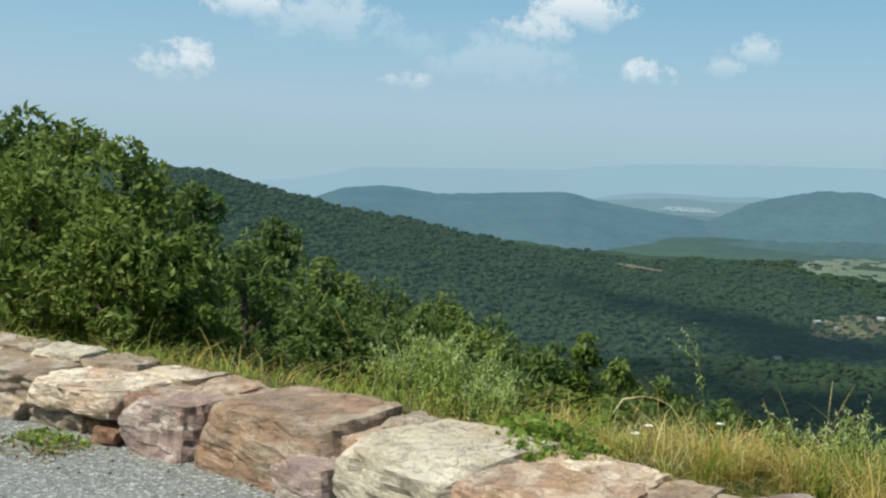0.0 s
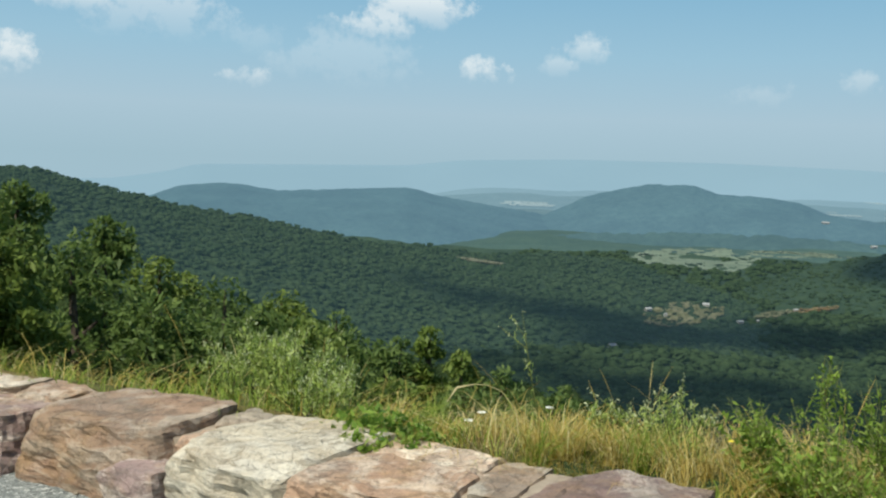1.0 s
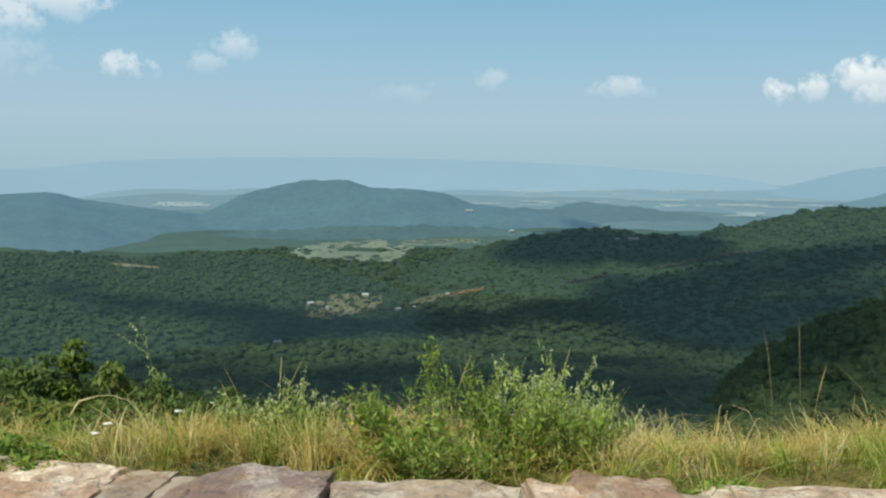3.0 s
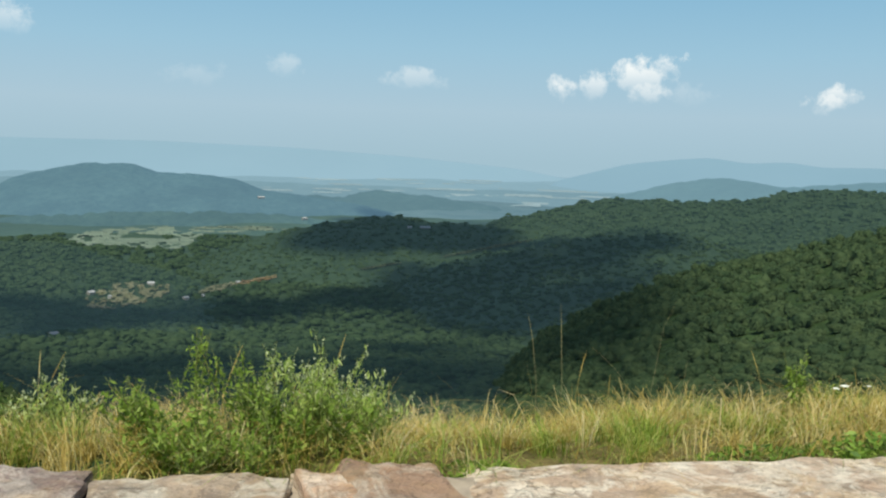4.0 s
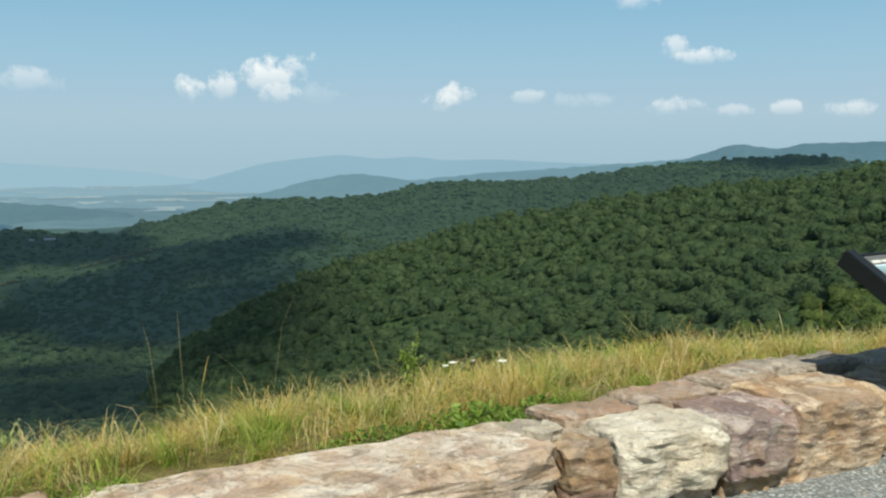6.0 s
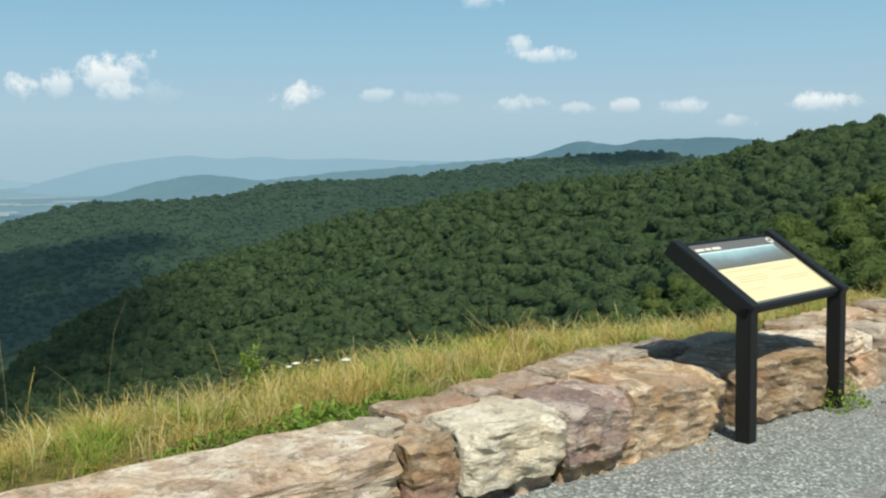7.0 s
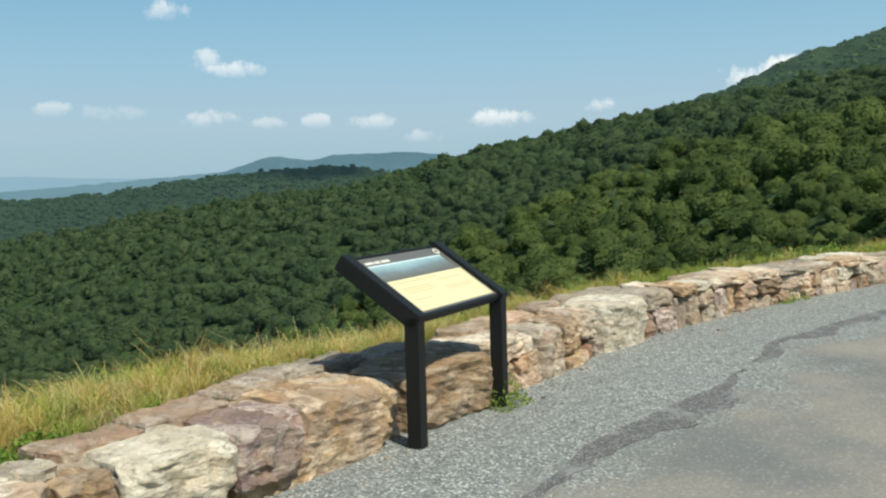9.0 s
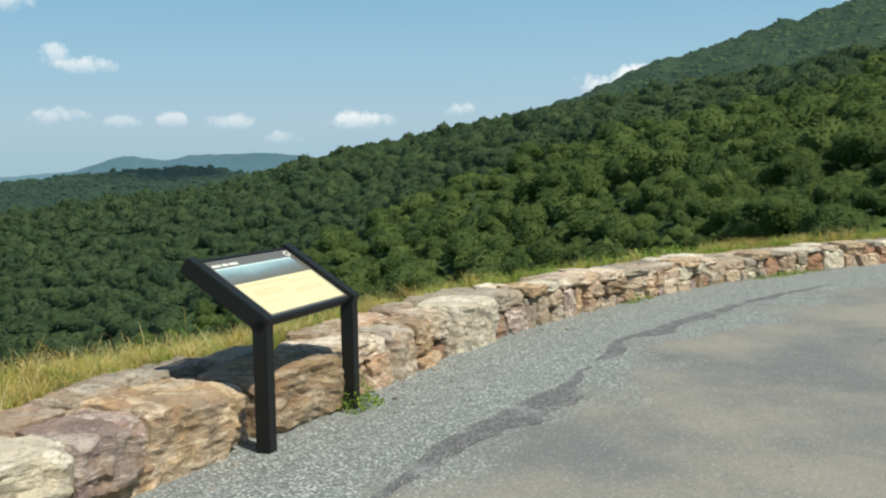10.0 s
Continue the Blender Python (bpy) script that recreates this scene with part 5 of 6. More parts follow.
# ---- single trees beyond the wall ----
def leaf_quads(centres, size, rng, droop=0.35, slim=0.42, rise=0.0):
    n = len(centres)
    a = rng.normal(size=(n, 3))
    a[:, 2] += rise
    a /= np.linalg.norm(a, axis=1, keepdims=True)
    up_way = np.array([0, 0, 1.0]) + rng.normal(size=(n, 3)) * 0.75
    b = np.cross(a, up_way)
    b /= np.linalg.norm(b, axis=1, keepdims=True) + 1e-9
    a[:, 2] -= droop * 0.5
    size = size * rng.uniform(0.6, 1.25, (n, 1))
    a, b = a * size, b * size * slim
    v = np.stack([centres - a, centres + b - a * 0.1, centres + a, centres - b - a * 0.1], 1).reshape(-1, 3)
    return v, np.arange(4 * n).reshape(-1, 4)


bark = plain("grey_brown_bark", (0.10, 0.08, 0.06), 0.95, 0.1, 14, 0.5)


def tube(bm, a, b, r0, r1, sides=6):
    a, b = Vector(a), Vector(b)
    d = b - a
    m = Matrix.Translation((a + b) / 2) @ d.to_track_quat("Z", "Y").to_matrix().to_4x4()
    bmesh.ops.create_cone(bm, segments=sides, radius1=r0, radius2=r1, depth=d.length, cap_ends=True, matrix=m)


def tree(az, r, top_el, half_w, low_frac, leaf_mat, label, seed, leaves=7000, leaf=0.11, clumps=46, cone=0.0):
    """A tree whose top reaches top_el degrees as seen from the overlook."""
    rng = np.random.default_rng(seed)
    x, y = r * math.sin(radians(az)), r * math.cos(radians(az))
    z0 = float(ground_height(np.array([az]), np.array([r]))[0]) - 0.05
    leaf, leaves = leaf * 0.84, int(leaves * 0.70)
    top = EYE + r * math.tan(radians(top_el))
    h = top - z0
    root = tagged(new("tree"), label, "tree", "trees below the wall")
    root.matrix_world = pose(x, y, z0)
    low = h * low_frac
    bm = bmesh.new()
    tube(bm, (0, 0, -0.2), (0.08 * half_w, 0.05 * half_w, h * 0.45), 0.035 * h, 0.022 * h, 9)
    tube(bm, (0.08 * half_w, 0.05 * half_w, h * 0.44), (0, 0.04, h * 0.92), 0.022 * h, 0.005 * h, 8)
    c = rng.normal(size=(clumps, 3))
    c /= np.linalg.norm(c, axis=1, keepdims=True)
    c *= rng.uniform(0.45, 1.0, (clumps, 1)) ** 0.6
    c[0], c[1], c[2] = (0, 0, 1), (0.35, 0.1, 0.85), (-0.3, -0.2, 0.9)
    mid, tall = (low + h) / 2, (h - low) / 2
    taper = 1 - cone * (c[:, 2:] * 0.5 + 0.5)
    centre = np.c_[c[:, :2] * half_w * taper * 0.95, mid + c[:, 2] * tall * 0.95]
    for k in range(0, clumps, 4):
        start = np.array([0, 0, np.clip(centre[k, 2] - half_w * 0.5, h * 0.12, h * 0.8)])
        tube(bm, start, centre[k], 0.011 * h, 0.003 * h, 5)
    part("trunk", bm, bark, root, "grey-brown trunk and limbs")
    per = leaves // clumps
    spread = half_w * rng.uniform(0.20, 0.34, clumps)
    d = rng.normal(size=(clumps, per, 3))
    d /= np.linalg.norm(d, axis=2, keepdims=True)
    d *= rng.uniform(0.3, 1.0, (clumps, per, 1)) ** 0.5
    pts = centre[:, None] + d * spread[:, None, None] * np.array([1, 1, 0.72])
    v, f = leaf_quads(pts.reshape(-1, 3), leaf, rng)
    crown = fast_mesh("crown", v, f, leaf_mat)
    crown.parent = root
    return root


oak = leaf_material("tree_leaf", (0.125, 0.185, 0.036), (0.25, 0.325, 0.072), (0.33, 0.40, 0.10), 0.45)
deep = leaf_material("deep_green_leaf", (0.11, 0.175, 0.045), (0.20, 0.28, 0.075), None, 0.5)
lime = leaf_material("light_green_leaf", (0.11, 0.17, 0.025), (0.20, 0.27, 0.05))
BIG = "leafy green broadleaf tree on the drop below the wall"

def rim_tree(az, r, el, w, low, mat, n, leaf, cone):
    """A tree on the drop below the wall; the number of trees so far seeds it."""
    rim_trees.append(az)
    tree(az, r, el, w, low, mat, BIG if mat is not lime else "small light green conical tree below the wall", 49 + len(rim_trees), n, leaf, 46, cone)


rim_trees = []
rim_tree(-24.2, 24, 2.2, 3.0, 0.25, oak, 9000, 0.14, 0.2)
rim_tree(-20.6, 23, 1.6, 1.9, 0.25, deep, 7000, 0.14, 0.2)
rim_tree(-18.4, 20, 0.9, 1.8, 0.2, oak, 9000, 0.12, 0.3)
rim_tree(-15.8, 16, 0.1, 1.35, 0.12, oak, 11000, 0.095, 0.35)
rim_tree(-20.6, 13.5, -1.2, 1.7, 0.05, oak, 12000, 0.085, 0.25)
rim_tree(-16.2, 12.3, -4.3, 1.25, 0.02, oak, 11000, 0.08, 0.3)
rim_tree(-12.8, 12.6, -5.2, 0.95, 0.02, oak, 8000, 0.08, 0.3)
rim_tree(-12.0, 22, -2.0, 1.5, 0.2, deep, 8000, 0.12, 0.3)
rim_tree(-7.6, 23, -3.9, 1.6, 0.15, deep, 8000, 0.12, 0.3)
rim_tree(-9.2, 18.5, -5.3, 1.3, 0.1, deep, 7000, 0.1, 0.2)
rim_tree(-4.6, 26, -6.0, 1.7, 0.15, oak, 7000, 0.13, 0.2)
rim_tree(-1.0, 31, -7.4, 2.2, 0.2, deep, 7000, 0.15, 0.2)
rim_tree(2.2, 36, -8.1, 2.4, 0.2, oak, 7000, 0.17, 0.2)
rim_tree(5.4, 40, -9.0, 2.3, 0.2, deep, 6000, 0.18, 0.2)
rim_tree(-5.0, 17, -8.6, 1.4, 0.0, deep, 7000, 0.1, 0.1)
rim_tree(-1.0, 20, -9.6, 1.6, 0.0, deep, 6000, 0.12, 0.1)
rim_tree(3.4, 25, -10.4, 1.7, 0.0, deep, 6000, 0.13, 0.1)
rim_tree(7.2, 29, -10.9, 1.9, 0.0, deep, 6000, 0.14, 0.1)
rim_tree(11.0, 24, -9.8, 1.05, 0.0, lime, 8000, 0.12, 0.5)
rim_tree(1.0, 17, -9.0, 1.3, 0.0, deep, 5000, 0.11, 0.2)
rim_tree(3.5, 20, -9.6, 1.5, 0.0, oak, 5000, 0.13, 0.2)
rim_tree(6.0, 22, -10.3, 1.5, 0.0, deep, 5000, 0.13, 0.3)
rim_tree(8.4, 24, -10.7, 1.2, 0.0, deep, 4500, 0.13, 0.3)
rim_tree(12.9, 22, -11.0, 1.0, 0.0, oak, 4500, 0.12, 0.4)
rim_tree(15.3, 25, -11.9, 1.2, 0.0, deep, 4500, 0.13, 0.3)
rim_tree(8.8, 17, -12.9, 1.1, 0.0, oak, 4000, 0.11, 0.2)
rim_tree(5.0, 16, -11.6, 1.3, 0.0, deep, 4500, 0.11, 0.2)
rim_tree(13.2, 17, -13.4, 1.2, 0.0, deep, 4000, 0.11, 0.2)
rim_tree(18.4, 22, -13.4, 1.4, 0.0, deep, 4000, 0.12, 0.2)
rim_tree(12.9, 36, -11.1, 1.1, 0.1, oak, 4000, 0.15, 0.4)
rim_tree(9.2, 44, -10.2, 1.6, 0.1, deep, 4000, 0.2, 0.4)
rim_tree(15.5, 42, -12.2, 1.8, 0.1, deep, 4000, 0.2, 0.3)
rim_tree(19, 46, -12.6, 1.9, 0.1, deep, 4000, 0.2, 0.3)


# ---- bank behind the wall ----
bank_s, bank_d = np.linspace(1, LENGTH - 1, 300), np.array([0.5, 0.62, 0.8, 1.1, 1.5, 1.9, 2.4, 3.0, 3.8, 5.0])
bank_v = []
for s in bank_s:
    p, a, o = wall_frame(s)
    for d in bank_d:
        q = p + o * d
        z = float(ground_height(np.array([math.degrees(math.atan2(q[0], q[1]))]), np.array([np.hypot(*q)]))[0])
        bank_v.append((*q, max(z, 0.0 if d < 0.7 else z) + 0.03 + 0.03 * float(fbm(np.array(q[0] * 3), np.array(q[1] * 3), 3, 77))))
soil = Mat("matted_grass", 0.95, 0.1)
mat_noise = soil.noise(26, 5, 0.75)
soil_c = soil.mix(soil.ramp(soil.noise(0.8, 3, 0.6), [(0.4, 0.0), (0.6, 1.0)]), (0.32, 0.25, 0.10), (0.15, 0.18, 0.05))
soil_c = soil.mix(soil.ramp(mat_noise, [(0.35, 0.6), (0.6, 0.0)]), soil_c, (0.10, 0.085, 0.035))
soil.colour(soil_c).bump(mat_noise, 1.0, 0.05)
tagged(fast_mesh("bank", bank_v, grid_faces(len(bank_s), len(bank_d)), soil.m, True), "matted dry grass on the earth bank behind the wall", "bank", kind="structure")


def bank_place(s, d):
    p, a, o = wall_frame(s)
    q = p + o * d
    z = float(ground_height(np.array([math.degrees(math.atan2(q[0], q[1]))]), np.array([np.hypot(*q)]))[0])
    return q[0], q[1], (max(z, 0.28) if d < THICK + 0.2 else z)


def blades(name, count, s_range, d_range, height, width, material, label, rng, dens=None, lean=0.45):
    s = rng.uniform(*s_range, count)
    d = rng.uniform(*d_range, count)
    if dens is not None:
        ok = rng.uniform(0, 1, count) < dens(s, d)
        s, d = s[ok], d[ok]
    count = len(s)
    frames = [wall_frame(v) for v in s]
    p = np.array([f[0] + f[2] * dd for f, dd in zip(frames, d)])
    az, r = np.degrees(np.arctan2(p[:, 0], p[:, 1])), np.hypot(p[:, 0], p[:, 1])
    z = np.where(d < THICK + 0.15, 0.27, ground_height(az, r)) - 0.01
    tuft = 0.78 + 0.42 * lattice(p[:, 0] * 3.1, p[:, 1] * 3.1, 4) + 0.30 * lattice(p[:, 0] * 1.4, p[:, 1] * 1.4, 9)
    h = rng.uniform(*height, count) * tuft * (0.7 + 0.6 * rng.uniform(0, 1, count) ** 3)
    a = rng.uniform(0, 2 * np.pi, count) * 0.6 + 2.0 * np.pi * lattice(p[:, 0] * 1.3, p[:, 1] * 1.3, 14)
    bend = np.stack([np.cos(a), np.sin(a), np.zeros(count)], 1) * (h * lean * rng.uniform(0.1, 1.6, count))[:, None]
    side = np.stack([-np.sin(a), np.cos(a), np.zeros(count)], 1) * (width * rng.uniform(0.6, 1.5, count))[:, None]
    base = np.c_[p, z]
    up_way = np.array([0, 0, 1.0])
    rows = []
    for t, w in ((0, 1.0), (0.45, 0.85), (0.8, 0.5)):
        c = base + up_way * (h * t * (1 - 0.28 * lean * t))[:, None] + bend * t**2
        rows += [c - side * w, c + side * w]
    rows.append(base + up_way * (h * (1 - 0.40 * lean))[:, None] + bend * 1.1)
    v = np.stack(rows, 1).reshape(-1, 3)
    k = np.array([[0, 1, 3], [0, 3, 2], [2, 3, 5], [2, 5, 4], [4, 5, 6]])
    f = (np.arange(count)[:, None, None] * 7 + k[None]).reshape(-1, 3)
    return tagged(fast_mesh(name, v, f, material), label, "grass", kind="stuff")


def tussocks(name, count, per, s_range, d_range, height, width, material, label, rng, lean=(0.25, 1.1)):
    """Clumps of long arching blades that spring from one root and hang outwards."""
    s, d = rng.uniform(*s_range, count), rng.uniform(0, 1, count) ** 0.8 * (d_range[1] - d_range[0]) + d_range[0]
    root = np.array([bank_place(a, b) for a, b in zip(s, d)])
    vigour = rng.uniform(0.6, 1.15, count)
    n = count * per
    base = np.repeat(root, per, 0) + np.c_[rng.normal(size=(n, 2)) * 0.028, np.full(n, -0.01)]
    h = np.repeat(vigour, per) * rng.uniform(*height, n)
    a = rng.uniform(0, 2 * np.pi, n)
    out = h * rng.uniform(*lean, n)
    way = np.stack([np.cos(a), np.sin(a), np.zeros(n)], 1) + np.repeat(np.c_[rng.normal(size=(count, 2)) * 0.35, np.zeros(count)], per, 0)
    side = np.stack([-np.sin(a), np.cos(a), np.zeros(n)], 1) * (width * rng.uniform(0.6, 1.4, n))[:, None]
    rows = []
    for t, w in ((0, 1.0), (0.4, 0.9), (0.75, 0.6)):
        c = base + way * (out * t**1.7)[:, None] + np.outer(h * (t - 0.30 * t**3), (0, 0, 1))
        rows += [c - side * w, c + side * w]
    droop = rng.uniform(0.3, 0.55, n)
    rows.append(base + way * out[:, None] + np.outer(h * (1 - droop), (0, 0, 1)))
    v = np.stack(rows, 1).reshape(-1, 3)
    k = np.array([[0, 1, 3], [0, 3, 2], [2, 3, 5], [2, 5, 4], [4, 5, 6]])
    f = (np.arange(n)[:, None, None] * 7 + k[None]).reshape(-1, 3)
    return tagged(fast_mesh(name, v, f, material), label, "grass", kind="stuff")


grass_rng = np.random.default_rng(23)
dry = leaf_material("dry_grass_blade", (0.38, 0.28, 0.065), (0.74, 0.57, 0.16), (0.95, 0.86, 0.46), 0.4)
green = leaf_material("green_grass_blade", (0.16, 0.26, 0.028), (0.36, 0.47, 0.07), (0.62, 0.63, 0.18), 0.4)


def near_density(s, d):
    lip = d < np.interp(s, [9.4, 10.2, 13.2, 14.4], [3.6, 1.3, 1.35, 3.6])
    return np.interp(s, [3, 8, 11, 26, 40], [0.15, 0.5, 1, 0.75, 0.4]) * np.where(lip, 1.0, 0.04)


def dry_density(s, d):
    clump = 0.55 + 0.8 * lattice(s * 1.1, d * 1.5, 40) + 0.35 * lattice(s * 4.0, d * 4.0, 41)
    return near_density(s, d) * clump * np.interp(s, [3, 7, 8, 9, 10.5, 11.4, 13, 19, 24, 40], [0.3, 0.9, 0.7, 0.15, 0.15, 1.1, 1.3, 0.75, 0.5, 0.4])


def green_density(s, d):
    clump = 0.65 - 0.7 * lattice(s * 1.1, d * 1.5, 40)
    return near_density(s, d) * clump * np.interp(s, [3, 8, 11, 12, 16, 19, 24, 40], [1, 1, 1, 0.75, 0.85, 1.35, 1.2, 1])


blades("dry_grass", 70000, (4, 40), (THICK + 0.04, 3.2), (0.19, 0.40), 0.0022, dry, "dry straw-coloured grass on the bank", grass_rng, dry_density, 1.25)
blades("green_grass", 64000, (3, 40), (THICK, 3.6), (0.15, 0.36), 0.0026, green, "tufts of green grass on the bank", grass_rng, green_density, 1.15)
blades("dry_grass", 6000, (14.2, 18.8), (0.7, 1.9), (0.24, 0.38), 0.0012, dry, "taller dry grass beside the cap stones", grass_rng, dry_density, 0.9)
blades("dry_grass", 2500, (8, 26), (1.2, 2.4), (0.20, 0.36), 0.0010, dry, "taller dry grass at the lip of the bank", grass_rng, dry_density, 0.5)
straw_blade = leaf_material("bleached_straw_blade", (0.58, 0.44, 0.17), (0.84, 0.70, 0.34), (0.93, 0.86, 0.60), 0.3)
tussocks("tussocks", 230, 70, (11.2, 24), (0.72, 2.0), (0.17, 0.35), 0.0015, dry, "arching tussocks of dry golden grass", grass_rng)
tussocks("tussocks", 200, 60, (10.5, 27), (0.68, 2.1), (0.15, 0.31), 0.0019, green, "arching tussocks of green grass", grass_rng)
tussocks("tussocks", 230, 14, (11.2, 22), (0.68, 1.8), (0.22, 0.40), 0.0012, straw_blade, "bleached straws standing in the tussocks", grass_rng, (0.1, 1.3))
tussocks("tussocks", 120, 40, (24, 38), (0.66, 1.6), (0.18, 0.36), 0.0022, green, "green grass behind the wall's far end", grass_rng)
tussocks("tussocks", 90, 40, (24, 38), (0.66, 1.6), (0.18, 0.40), 0.0020, dry, "dry grass behind the wall's far end", grass_rng)


# ---- weeds, stalks, flowers, creepers ----
def wall_coords(az, r):
    """The s and d of a place given by azimuth and distance."""
    q = np.array([r * math.sin(radians(az)), r * math.cos(radians(az))])
    best = min(np.linspace(0, LENGTH, 900), key=lambda s: float(np.hypot(*(wall_point(s) - q))))
    return best, float((q - wall_point(best)) @ wall_frame(best)[2])


def weed(az, back, height, spread, stems, leaf_mat, label, category, seed, leaf=0.028, spikes=True):
    """A bushy weed: back metres beyond the wall's outer edge at that azimuth."""
    rng = np.random.default_rng(seed)
    rw = float(np.interp(az, wall_az, wall_r))
    s, _ = wall_coords(az, rw)
    x, y, z = bank_place(s, THICK + back)
    root = tagged(new("weed"), label, category, "weeds on the bank")
    root.matrix_world = pose(x, y, z - 0.01)
    stem_bm = bmesh.new()
    pts, tips = [], []
    for _ in range(stems):
        a, lean = rng.uniform(0, 2 * np.pi), rng.uniform(0.15, 1.0) * spread
        h = height * rng.uniform(0.6, 1.05)
        end = np.array([math.cos(a) * lean, math.sin(a) * lean, h])
        start = end * (0.12, 0.12, 0)
        bow = lambda t: start * (1 - t) + np.array([end[0] * t**1.6, end[1] * t**1.6, h * t])
        for k in range(4):
            tube(stem_bm, bow(k / 4), bow((k + 1) / 4), 0.0035 * (1.1 - k * 0.2), 0.0035 * (0.9 - k * 0.2), 4)
        n = int((74 if spikes else 46) * h / 0.5 * (0.4 if stems == 1 else 1))
        t = rng.uniform(0.12, 0.92, n)
        pts += [bow(v) + rng.normal(size=3) * 0.034 * (1.25 - v) for v in t]
        tips.append((bow(0.86), bow(1.0)))
        for _ in range(3):
            t0 = rng.uniform(0.5, 0.85)
            side = bow(t0) + np.array([rng.normal() * 0.05, rng.normal() * 0.05, rng.uniform(0.05, 0.13)])
            tube(stem_bm, bow(t0), side, 0.0018, 0.001, 3)
            tips.append((bow(t0) * 0.4 + side * 0.6, side))
            pts += [bow(t0) + (side - bow(t0)) * rng.uniform(0.2, 0.9) + rng.normal(size=3) * 0.012 for _ in range(5)]
    part("stem", stem_bm, weed_stem, root)
    v, f = leaf_quads(np.array(pts), leaf * (0.8 if spikes else 0.72), rng, 0.0 if spikes else 0.2, 0.2 if spikes else 0.34, 1.6 if spikes else 0.5)
    leaves = fast_mesh("leaves", v, f, leaf_mat)
    leaves.parent = root
    if spikes:
        q = np.concatenate([a + (b - a) * rng.uniform(0, 1.1, (6, 1)) + rng.normal(size=(6, 3)) * 0.004 for a, b in tips])
        v, f = leaf_quads(q, 0.009, rng, 0)
        spike = fast_mesh("flower_spike", v, f, seed_pale)
        spike.parent = root
        tagged(spike, "pale spent flower spikes", kind="stuff")
    return root


weed_stem = plain("weed_stem", (0.17, 0.20, 0.06), 0.7, 0.3, 30, 0.3)
seed_pale = leaf_material("pale_seed", (0.42, 0.49, 0.23), (0.62, 0.67, 0.40), None, 0.3)
sage = leaf_material("grey_green_leaf", (0.31, 0.43, 0.085), (0.56, 0.67, 0.19), (0.70, 0.77, 0.33), 0.45)
fresh = leaf_material("fresh_green_leaf", (0.15, 0.25, 0.032), (0.31, 0.44, 0.070), (0.50, 0.61, 0.15), 0.45)
vine = leaf_material("creeper_leaf", (0.09, 0.18, 0.025), (0.25, 0.39, 0.06), (0.38, 0.50, 0.09), 0.35)
dead = leaf_material("dead_leaf", (0.20, 0.12, 0.06), (0.36, 0.22, 0.11), None, 0.1)
PALE = "bushy pale green weed with spent flower spikes"

def bank_weed(az, back, h, spread, stems, mat, label, leaf):
    bank_weeds.append(az)
    weed(az, back, h, spread, stems, mat, label, "weed", 299 + len(bank_weeds), leaf, mat is sage)


bank_weeds = []
bank_weed(-8.0, 0.45, 0.42, 0.26, 12, sage, PALE, 0.026)
bank_weed(-6.2, 0.5, 0.52, 0.30, 15, sage, PALE, 0.026)
bank_weed(-4.4, 0.4, 0.50, 0.28, 16, sage, PALE, 0.026)
bank_weed(-2.8, 0.5, 0.40, 0.22, 13, sage, PALE, 0.026)
bank_weed(-1.6, 0.3, 0.30, 0.16, 9, sage, PALE, 0.026)
leaning = weed(13.0, 0.6, 0.72, 0.05, 1, sage, "single tall thin weed stalk leaning over", "weed", 330, 0.022)
leaning.matrix_world = pose(1.46, 4.34, 0.24, 5, -17, 0)
bank_weed(17.2, 0.55, 0.36, 0.14, 3, sage, PALE, 0.022)
bank_weed(19.4, 0.6, 0.42, 0.16, 4, sage, PALE, 0.022)
bank_weed(21.2, 0.5, 0.38, 0.18, 4, sage, PALE, 0.022)
bank_weed(22.8, 0.6, 0.44, 0.16, 4, sage, PALE, 0.022)
bank_weed(24.6, 0.5, 0.34, 0.18, 4, sage, PALE, 0.022)
bank_weed(31.0, 0.35, 0.44, 0.22, 7, fresh, "leafy bright green weed", 0.022)
bank_weed(33.2, 0.45, 0.66, 0.14, 5, fresh, "tall leafy bright green weed", 0.022)
bank_weed(35.1, 0.25, 0.44, 0.24, 8, fresh, "leafy bright green weed", 0.024)
bank_weed(37.5, 0.45, 0.56, 0.22, 7, fresh, "leafy bright green weed", 0.022)
bank_weed(39.8, 0.3, 0.46, 0.24, 8, fresh, "leafy bright green weed", 0.022)
bank_weed(36.4, 0.5, 0.50, 0.20, 7, fresh, "leafy bright green weed", 0.024)
bank_weed(38.7, 0.55, 0.52, 0.18, 6, sage, PALE, 0.022)
bank_weed(42.0, 0.5, 0.54, 0.20, 7, sage, PALE, 0.026)
bank_weed(44.2, 0.4, 0.50, 0.22, 7, sage, PALE, 0.026)
bank_weed(46.5, 0.5, 0.42, 0.2, 9, sage, PALE, 0.026)
bank_weed(28.4, 0.45, 0.34, 0.24, 10, fresh, "leafy bright green weed", 0.03)
bank_weed(32.2, 0.25, 0.30, 0.26, 10, fresh, "leafy bright green weed", 0.034)
bank_weed(40.7, 0.35, 0.34, 0.26, 9, fresh, "leafy bright green weed", 0.034)
bank_weed(43.0, 0.6, 0.44, 0.26, 11, sage, PALE, 0.026)
bank_weed(45.4, 0.4, 0.34, 0.26, 10, fresh, "leafy bright green weed", 0.03)
bank_weed(48.0, 0.6, 0.30, 0.24, 9, sage, PALE, 0.026)
bank_weed(33.9, 0.1, 0.20, 0.20, 12, fresh, "low leafy green weed by the wall", 0.024)
bank_weed(38.0, 0.1, 0.18, 0.2, 11, fresh, "low leafy green weed by the wall", 0.024)
